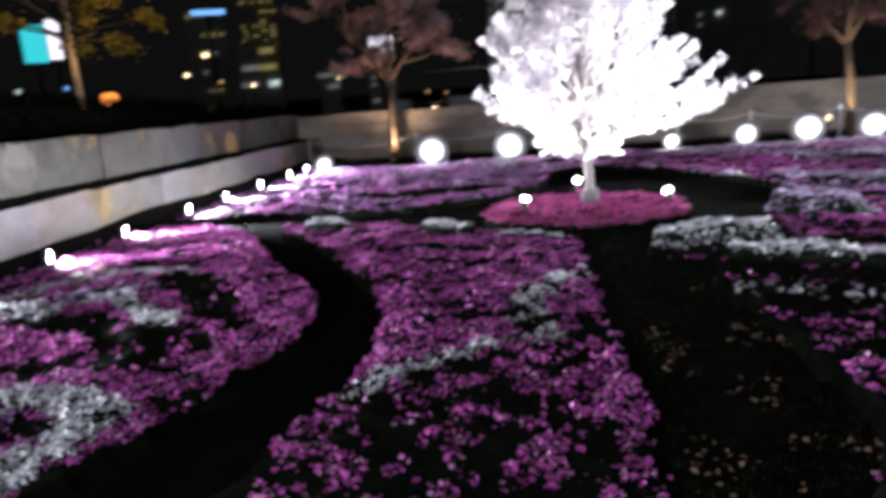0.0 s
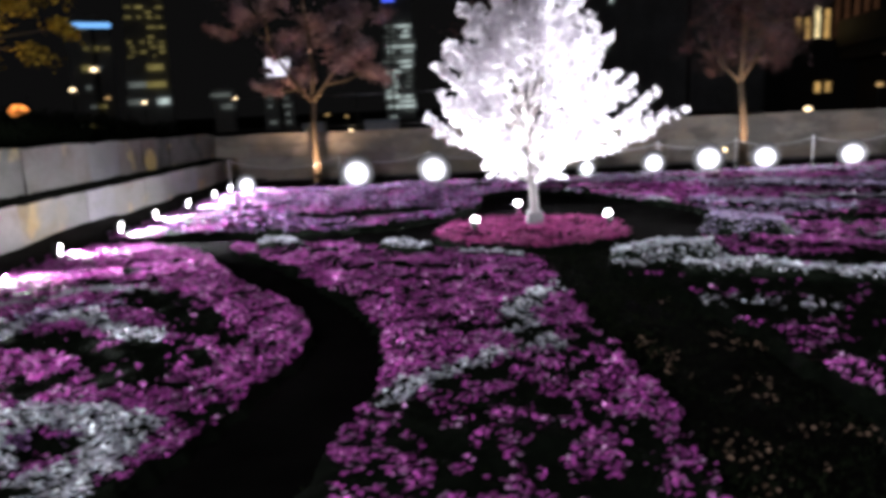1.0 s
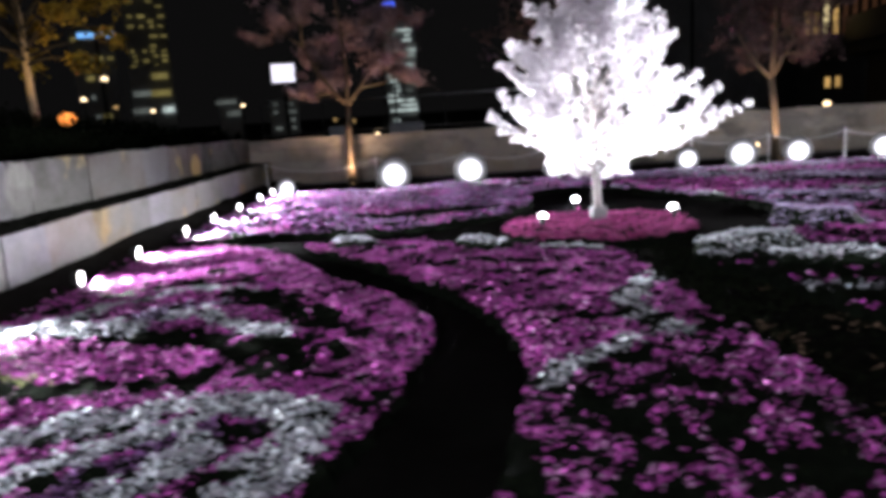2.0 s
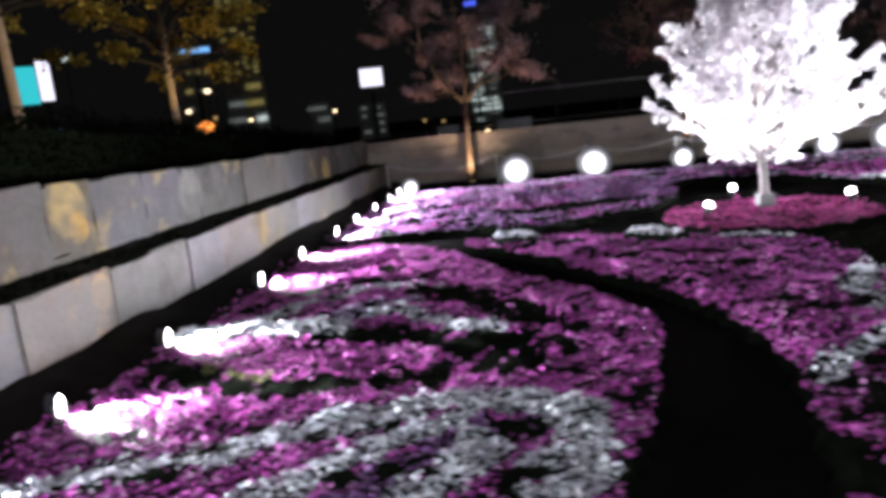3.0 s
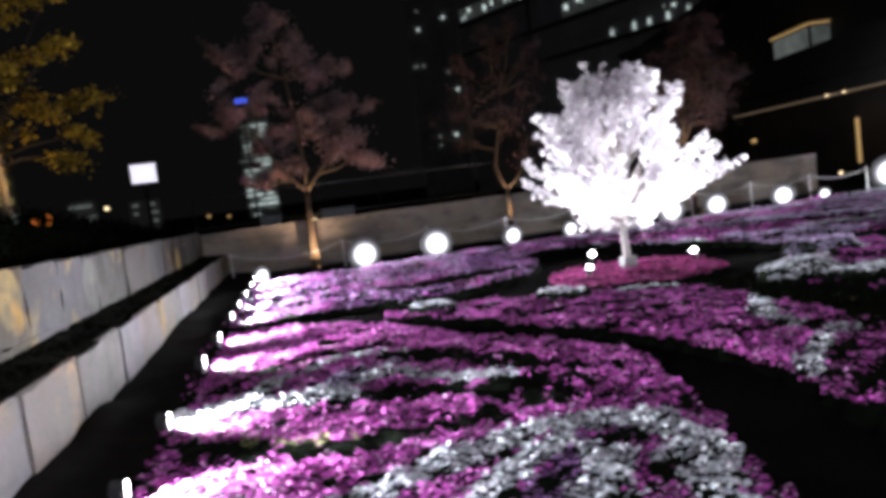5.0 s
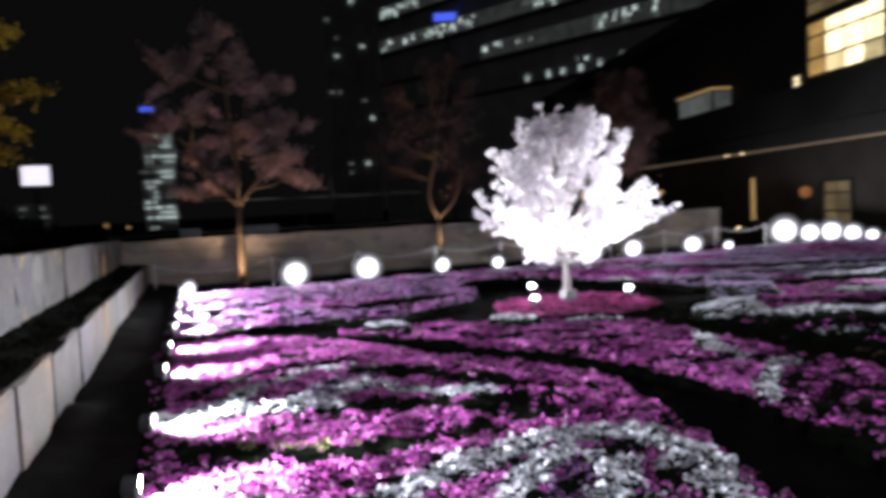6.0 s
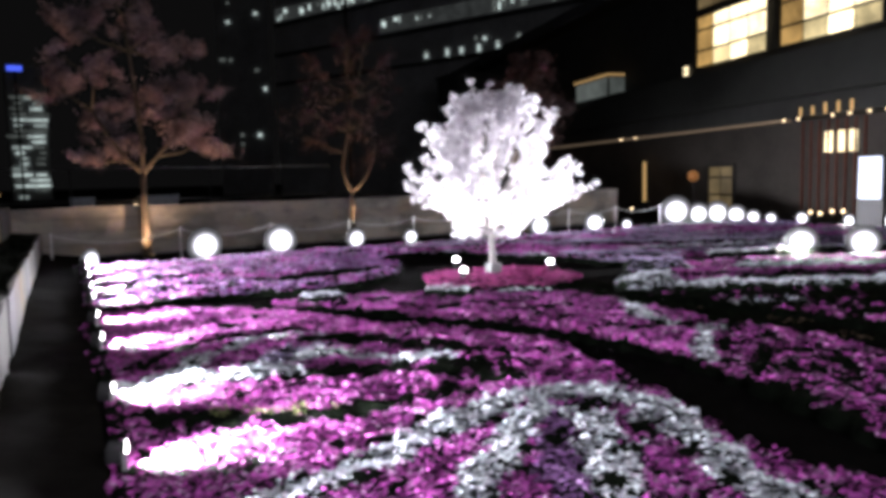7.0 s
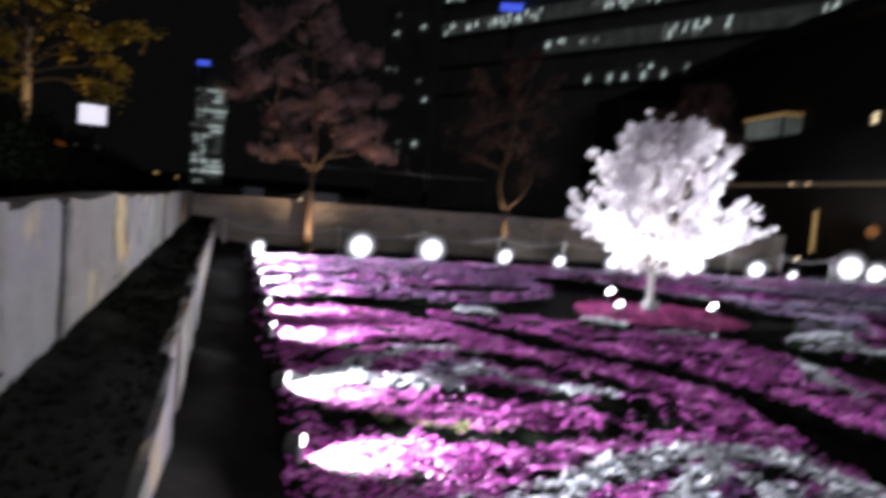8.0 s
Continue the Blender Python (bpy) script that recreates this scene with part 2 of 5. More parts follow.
M_YELWIN = lit_window("yellow_window", (0.9, 0.75, 0.25), 0.22)
M_BLUESIGN = glow("blue_sign", (0.08, 0.14, 1.0), 1.1)
M_SKYSIGN = glow("pale_blue_sign", (0.2, 0.5, 1.0), 1.1)
M_WHITESIGN = glow("white_screen", (0.88, 0.84, 1.0), 1.3)
M_CYAN = glow("cyan_screen", (0.05, 0.75, 0.85), 0.8)
M_ORANGE = glow("orange_lamp", (1.0, 0.30, 0.06), 2.0)
M_WARMLAMP = glow("warm_lamp", (1.0, 0.75, 0.45), 3.0)
M_COLUMN = glow("warm_column", (1.0, 0.62, 0.25), 0.45)
M_BANDGLOW = lit_window("dim_glazing", (0.55, 0.6, 0.6), 0.075)
M_SOFFIT = glow("soffit_strip", (1.0, 0.72, 0.48), 0.12)


# ---- mesh helpers ----
def part(name, bm, material, parent=None, label="", smooth=False):
    me = bpy.data.meshes.new(name)
    if smooth:
        for f in bm.faces:
            f.smooth = True
    bm.to_mesh(me)
    bm.free()
    me.materials.append(material)
    ob = new(name, me)
    ob.parent = parent
    if label:
        tagged(ob, label)
    return ob


def shared(name, me, parent, m):
    ob = new(name, me)
    ob.parent, ob.matrix_basis = parent, m
    return ob


def thing(name, label, category, group="", kind="", at=(0, 0, 0), turn=0):
    ob = new(name)
    ob.matrix_world = pose(*at, 0, 0, turn)
    return tagged(ob, label, category, group, kind)


def boxed(lo, hi, bevel=0.0, bm=None):
    bm = bm or bmesh.new()
    c = [(a + b) / 2 for a, b in zip(lo, hi)]
    s = [abs(b - a) for a, b in zip(lo, hi)]
    made = bmesh.ops.create_cube(bm, size=1, matrix=Matrix.Translation(c) @ Matrix.Diagonal((*s, 1)))
    if bevel:
        edges = list({e for v in made["verts"] for e in v.link_edges})
        bmesh.ops.bevel(bm, geom=edges, offset=bevel, segments=2, affect="EDGES", profile=0.6)
    return bm


def tube(points, radii, sides=8, bm=None, caps=True):
    """A tapered round limb along the points."""
    bm = bm or bmesh.new()
    pts = [Vector(p) for p in points]
    rings = []
    for n, p in enumerate(pts):
        along = (pts[min(n + 1, len(pts) - 1)] - pts[max(n - 1, 0)]).normalized()
        side = along.cross(Vector((0.31, 0.9, 0.3))).normalized()
        other = along.cross(side)
        r = radii[n] if isinstance(radii, (list, tuple)) else radii
        rings.append([bm.verts.new(p + r * (math.cos(a) * side + math.sin(a) * other)) for a in (2 * math.pi * k / sides for k in range(sides))])
    for a, b in zip(rings, rings[1:]):
        for k in range(sides):
            bm.faces.new((a[k], a[(k + 1) % sides], b[(k + 1) % sides], b[k]))
    if caps:
        bm.faces.new(rings[0][::-1])
        bm.faces.new(rings[-1])
    return bm


def lathe(profile, sides=16, bm=None, m=None):
    """A turned shape from (radius, height) rows."""
    bm = bm or bmesh.new()
    rings = []
    for r, z in profile:
        ring = [bm.verts.new((m or Matrix()) @ Vector((r * math.cos(a), r * math.sin(a), z))) for a in (2 * math.pi * k / sides for k in range(sides))]
        rings.append(ring)
    for a, b in zip(rings, rings[1:]):
        for k in range(sides):
            bm.faces.new((a[k], a[(k + 1) % sides], b[(k + 1) % sides], b[k]))
    bm.faces.new(rings[0][::-1])
    bm.faces.new(rings[-1])
    return bm


def bulk(name, verts, tris, material, label, category, parent=None, kind="stuff"):
    """One mesh from arrays of vertices and triangles."""
    me = bpy.data.meshes.new(name)
    me.vertices.add(len(verts))
    me.vertices.foreach_set("co", verts.astype(np.float32).ravel())
    me.loops.add(3 * len(tris))
    me.loops.foreach_set("vertex_index", tris.astype(np.int32).ravel())
    me.polygons.add(len(tris))
    me.polygons.foreach_set("loop_start", np.arange(0, 3 * len(tris), 3, dtype=np.int32))
    me.polygons.foreach_set("use_smooth", np.ones(len(tris), dtype=bool))
    me.update(calc_edges=True)
    me.materials.append(material)
    ob = new(name, me)
    ob.parent = parent
    if parent is None:
        tagged(ob, label, category, "", kind)
    else:
        tagged(ob, label, "", "", kind)
    return ob


rng = np.random.default_rng(7)


def turns(n, lean):
    """Random turns: any heading, leaning off the upright by about lean radians."""
    a, t, h = rng.uniform(0, 2 * np.pi, n), np.abs(rng.normal(0, lean, n)), rng.uniform(0, 2 * np.pi, n)
    ca, sa, ct, st, ch, sh = np.cos(a), np.sin(a), np.cos(t), np.sin(t), np.cos(h), np.sin(h)
    z = np.zeros(n)
    spin = np.stack([np.stack([ca, -sa, z], -1), np.stack([sa, ca, z], -1), np.stack([z, z, z + 1], -1)], 1)
    tip = np.stack([np.stack([ct, z, st], -1), np.stack([z, z + 1, z], -1), np.stack([-st, z, ct], -1)], 1)
    head = np.stack([np.stack([ch, -sh, z], -1), np.stack([sh, ch, z], -1), np.stack([z, z, z + 1], -1)], 1)
    return head @ tip @ spin


def scattered(shape, places, sizes, lean):
    """The template shape (verts, tris) set at each place."""
    v, f = shape
    n = len(places)
    out = np.einsum("nij,vj->nvi", turns(n, lean), v) * sizes[:, None, None] + places[:, None, :]
    tris = f[None] + (np.arange(n) * len(v))[:, None, None]
    return out.reshape(-1, 3), tris.reshape(-1, 3)


def flower_shape(petals_count=5, cup=0.42, wide=0.5):
    v, f = [(0, 0, 0)], []
    for k in range(petals_count):
        a = 2 * math.pi * k / petals_count
        for da, r, z in ((-wide, 0.68, cup * 0.5), (0, 1.0, cup), (wide, 0.68, cup * 0.5)):
            v.append((r * math.cos(a + da), r * math.sin(a + da), z))
        b = 1 + 3 * k
        f += [(0, b, b + 1), (0, b + 1, b + 2)]
    return np.array(v), np.array(f)


def leaf_shape():
    v = np.array([(0, 0, 0), (0.5, 0.32, 0.12), (1, 0, 0.0), (0.5, -0.32, 0.12), (0.5, 0, -0.02)])
    return v, np.array([(0, 4, 1), (4, 2, 1), (0, 3, 4), (4, 3, 2)])


def sprig_shape():
    v, f = [], []
    for k in range(4):
        a = 1.57 * k
        b = len(v)
        v += [(0.12 * math.cos(a + 1.5), 0.12 * math.sin(a + 1.5), 0), (0.12 * math.cos(a - 1.5), 0.12 * math.sin(a - 1.5), 0), (0.8 * math.cos(a), 0.8 * math.sin(a), 0.8)]
        f.append((b, b + 1, b + 2))
    return np.array(v), np.array(f)


FLOWER, LEAF, SPRIG, BLOOM = flower_shape(), leaf_shape(), sprig_shape(), flower_shape(5, 0.5, 0.55)


def field(x, y, scale, seed=0):
    """Smooth value noise between 0 and 1."""
    x, y = np.asarray(x) / scale, np.asarray(y) / scale
    i, j = np.floor(x).astype(int), np.floor(y).astype(int)
    u, v = x - i, y - j
    u, v = u * u * (3 - 2 * u), v * v * (3 - 2 * v)

    def at(a, b):
        h = np.sin(a * 127.1 + b * 311.7 + seed * 74.7) * 43758.5453
        return h - np.floor(h)

    return (at(i, j) * (1 - u) + at(i + 1, j) * u) * (1 - v) + (at(i, j + 1) * (1 - u) + at(i + 1, j + 1) * u) * v


def inside(poly, x, y):
    hit = np.zeros(len(x), bool)
    for (xa, ya), (xb, yb) in zip(poly, poly[1:] + poly[:1]):
        if ya != yb:
            hit ^= ((ya > y) != (yb > y)) & (x < (xb - xa) * (y - ya) / (yb - ya) + xa)
    return hit


def from_line(line, x, y):
    """Distance of points from a polyline."""
    best = np.full(len(x), 1e9)
    for (xa, ya), (xb, yb) in zip(line, line[1:]):
        dx, dy = xb - xa, yb - ya
        t = np.clip(((x - xa) * dx + (y - ya) * dy) / (dx * dx + dy * dy), 0, 1)
        best = np.minimum(best, np.hypot(x - xa - t * dx, y - ya - t * dy))
    return best


def rounded(poly, steps=5):
    """A closed outline through the points, with soft corners."""
    out, n = [], len(poly)
    for k in range(n):
        p0, p1, p2, p3 = (Vector(poly[(k + d) % n]) for d in (-1, 0, 1, 2))
        for s in range(steps):
            t = s / steps
            q = 0.5 * (2 * p1 + (p2 - p0) * t + (2 * p0 - 5 * p1 + 4 * p2 - p3) * t * t + (3 * p1 - p0 - 3 * p2 + p3) * t ** 3)
            out.append((q.x, q.y))
    return out


# ---- ground and walls ----
def sheet(name, lo, hi, z, material, cell, bump, label, category, bank=None):
    """A ground sheet with slight unevenness. bank: soil heaped on it, as a height for each place."""
    nx, ny = max(2, int((hi[0] - lo[0]) / cell)), max(2, int((hi[1] - lo[1]) / cell))
    gx, gy = np.meshgrid(np.linspace(lo[0], hi[0], nx), np.linspace(lo[1], hi[1], ny), indexing="ij")
    gx, gy = gx.ravel(), gy.ravel()
    gz = z + bump * (field(gx, gy, 0.7, 3) - 0.5) + bump * 0.5 * (field(gx, gy, 0.17, 5) - 0.5)
    if bank:
        gz += bank(gx, gy)
    a = (np.arange(nx - 1)[:, None] * ny + np.arange(ny - 1)[None]).ravel()
    tris = np.concatenate([np.stack([a, a + ny, a + ny + 1], -1), np.stack([a, a + ny + 1, a + 1], -1)])
    return bulk(name, np.stack([gx, gy, gz], -1), tris, material, label, category, None, "structure")


bm = bmesh.new()
bmesh.ops.create_grid(bm, x_segments=40, y_segments=40, size=1500, matrix=Matrix.Translation((0, 0, -0.06)))
tagged(part("ground", bm, M_SOIL), "dark bare ground running out to the city", "ground", "", "structure")
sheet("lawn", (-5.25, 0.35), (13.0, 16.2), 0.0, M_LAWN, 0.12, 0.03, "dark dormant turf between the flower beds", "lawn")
def wall_bank(x, y):
    """Soil that rises towards the low wall, most of all where the walkway begins."""
    near = np.clip((-5.4 - x) / 0.32, 0, 1)
    return 0.08 * (-5.22 - x) / 0.68 + near * (0.3 * np.clip((3.3 - y) / 1.6, 0, 1) + 0.16 * np.clip(field(x, y, 0.7, 61) - 0.45, 0, 1))


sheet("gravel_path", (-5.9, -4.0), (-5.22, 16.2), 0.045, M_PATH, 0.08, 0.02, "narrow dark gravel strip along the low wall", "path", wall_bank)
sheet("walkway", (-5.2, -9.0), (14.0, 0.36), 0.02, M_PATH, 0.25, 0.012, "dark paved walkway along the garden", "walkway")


def stone_mesh(seed):
    """A split block one unit in each direction, rough on its face and edges."""
    r = random.Random(seed)
    bm = bmesh.new()
    ny, nz = 5, 3
    front = [[bm.verts.new((0.5 - 0.075 * r.random() ** 2 * (1.1 if j in (0, ny) or k in (0, nz) else 1), -0.5 + j / ny + r.uniform(-0.012, 0.012), -0.5 + k / nz + (r.uniform(-0.045, 0.02) if k == nz else r.uniform(-0.03, 0.015)))) for k in range(nz + 1)] for j in range(ny + 1)]
    back = [[bm.verts.new((-0.5, -0.49 + 0.98 * j, -0.49 + 0.98 * k)) for k in (0, 1)] for j in (0, 1)]
    for j in range(ny):
        for k in range(nz):
            bm.faces.new((front[j][k], front[j + 1][k], front[j + 1][k + 1], front[j][k + 1]))
    bm.faces.new([front[j][nz] for j in range(ny + 1)] + [back[1][1], back[0][1]])
    bm.faces.new([front[j][0] for j in range(ny, -1, -1)] + [back[0][0], back[1][0]])
    bm.faces.new([front[0][k] for k in range(nz + 1)] + [back[0][1], back[0][0]])
    bm.faces.new([front[ny][k] for k in range(nz, -1, -1)] + [back[1][0], back[1][1]])
    bmesh.ops.recalc_face_normals(bm, faces=bm.faces)
    me = bpy.data.meshes.new("stone")
    bm.to_mesh(me)
    bm.free()
    return me


def block_meshes(skins):
    """Four split blocks for each kind of stone."""
    kinds = {}
    for family, skin in skins.items():
        kinds[family] = [stone_mesh(sum(map(ord, family)) + n) for n in range(4)]
        for me in kinds[family]:
            me.materials.append(skin)
    return kinds


STONES, STONES_LIT = block_meshes(M_STONES), block_meshes(M_LIT_STONES)
STONES_FAR = [stone_mesh(40 + n) for n in range(8)]
for me in STONES_FAR:
    me.materials.append(M_STONE_FAR)


def stone_wall(name, label, start, end, foot, top, thick, widths, splits, meshes, seed, deep=0.24, order=()):
    """A wall along start to end, faced with blocks that look to the right of that direction. foot, top: heights at start and end.
    order: (where a block ends along the wall, its kind of stone, how far its top lies below the rim); blocks past the last are chosen at random."""
    r = random.Random(seed)
    a, b = Vector((*start, 0)), Vector((*end, 0))
    long, way = (b - a).length, (b - a).normalized()
    out = Vector((way.y, -way.x, 0))
    wall = thing(name, label, "wall", "", "structure")
    bm = bmesh.new()
    corners = []
    for p, k in ((a, 0), (b, 1)):
        for d in (-min(0.07, deep * 0.5), -thick):
            for z in (foot[k] - 0.3, top[k] - (0.16 if deep < 0.1 else 0.03)):
                corners.append(bm.verts.new(p + out * d + Vector((0, 0, z))))
    for q in ((0, 1, 5, 4), (2, 6, 7, 3), (1, 3, 7, 5), (0, 4, 6, 2), (0, 2, 3, 1), (4, 5, 7, 6)):
        bm.faces.new([corners[k] for k in q])
    bmesh.ops.recalc_face_normals(bm, faces=bm.faces)
    part("wall_core", bm, M_JOINT, wall)
    rot = Matrix((out, way, Vector((0, 0, 1)))).transposed().to_4x4()
    s = 0.0
    while s < long:
        w, kinds, drop = min(r.choice(widths) * r.uniform(0.8, 1.2), long - s), meshes, 0.0
        if isinstance(meshes, dict):
            ahead = next((row for row in order if row[0] > s + 0.02), None)
            drop = ahead[2] if ahead and len(ahead) > 2 else 0.0
            w, kinds = (ahead[0] - s, meshes[ahead[1]]) if ahead else (w, meshes[r.choice(("lilac", "beige", "moss"))])
        if w < 0.08:
            break
        mid = (s + w / 2) / long
        lo, hi = foot[0] + (foot[1] - foot[0]) * mid, top[0] + (top[1] - top[0]) * mid - drop
        cuts = r.choice(splits) if w > 0.5 else ()
        levels = [0.0, *cuts, 1.0]
        for p, q in zip(levels, levels[1:]):
            h = (q - p) * (hi - lo)
            z = lo + (p + q) / 2 * (hi - lo)
            at = a + way * (s + w / 2) + out * (-deep * 0.46 + r.uniform(-0.012, 0.014)) + Vector((0, 0, z + (r.uniform(-0.012, 0.012) if q == 1 else 0)))
            size = Matrix.Diagonal((deep, w + r.choice((0.006, 0.004, -0.006) if deep > 0.1 else (0.01, 0.006)), h - 0.01, 1))
            shared("stone", r.choice(kinds), wall, Matrix.Translation(at) @ rot @ size)
        s += w
    return wall


# ---- flower beds ----
BED_LEFT = rounded([(-5.2, 0.55), (-2.5, 0.55), (-2.3, 1.9), (-2.05, 2.8), (-1.82, 3.9), (-1.9, 4.45), (-2.06, 4.9), (-2.54, 5.5), (-3.04, 6.25), (-3.52, 7.1), (-4.1, 7.64), (-5.2, 7.75), (-5.21, 5.0), (-5.21, 2.5)])
BED_MID = rounded([(-1.65, 0.55), (-1.5, 2.2), (-1.36, 2.85), (-1.29, 3.6), (-1.42, 4.4), (-1.76, 5.15), (-2.2, 5.9), (-2.75, 6.7), (-3.35, 7.45), (-2.84, 7.66), (-2.05, 7.4), (-1.4, 7.08), (-0.8, 6.7), (-0.27, 6.45), (-0.12, 6.0), (-0.04, 4.7), (0.03, 3.8), (0.1, 2.9), (0.12, 2.0), (0.15, 0.55)])
BED_RIGHT = rounded([(1.02, 0.55), (0.99, 2.8), (0.94, 3.5), (0.85, 4.5), (0.68, 5.3), (0.45, 5.95), (0.75, 6.45), (1.45, 6.85), (1.85, 7.5), (3.2, 7.6), (5.5, 6.9), (8.5, 6.2), (11.0, 5.6), (11.0, 0.55)])
BED_BACK = rounded([(-5.15, 8.4), (-4.1, 8.5), (-2.1, 8.52), (-1.1, 9.15), (-0.6, 10.1), (-0.45, 11.2), (0.25, 11.7), (1.3, 10.7), (2.1, 9.3), (2.35, 8.2), (3.6, 8.1), (6.0, 7.6), (9.0, 6.9), (11.2, 6.4), (11.2, 10.5), (11.2, 13.8), (3.0, 13.65), (-4.6, 13.55), (-5.2, 13.3), (-5.22, 12.3), (-5.22, 10.9), (-5.22, 9.5)])
DISC = [(-0.06 + 1.1 * math.cos(a), 7.86 + 1.08 * math.sin(a)) for a in (2 * math.pi * k / 48 for k in range(48))]

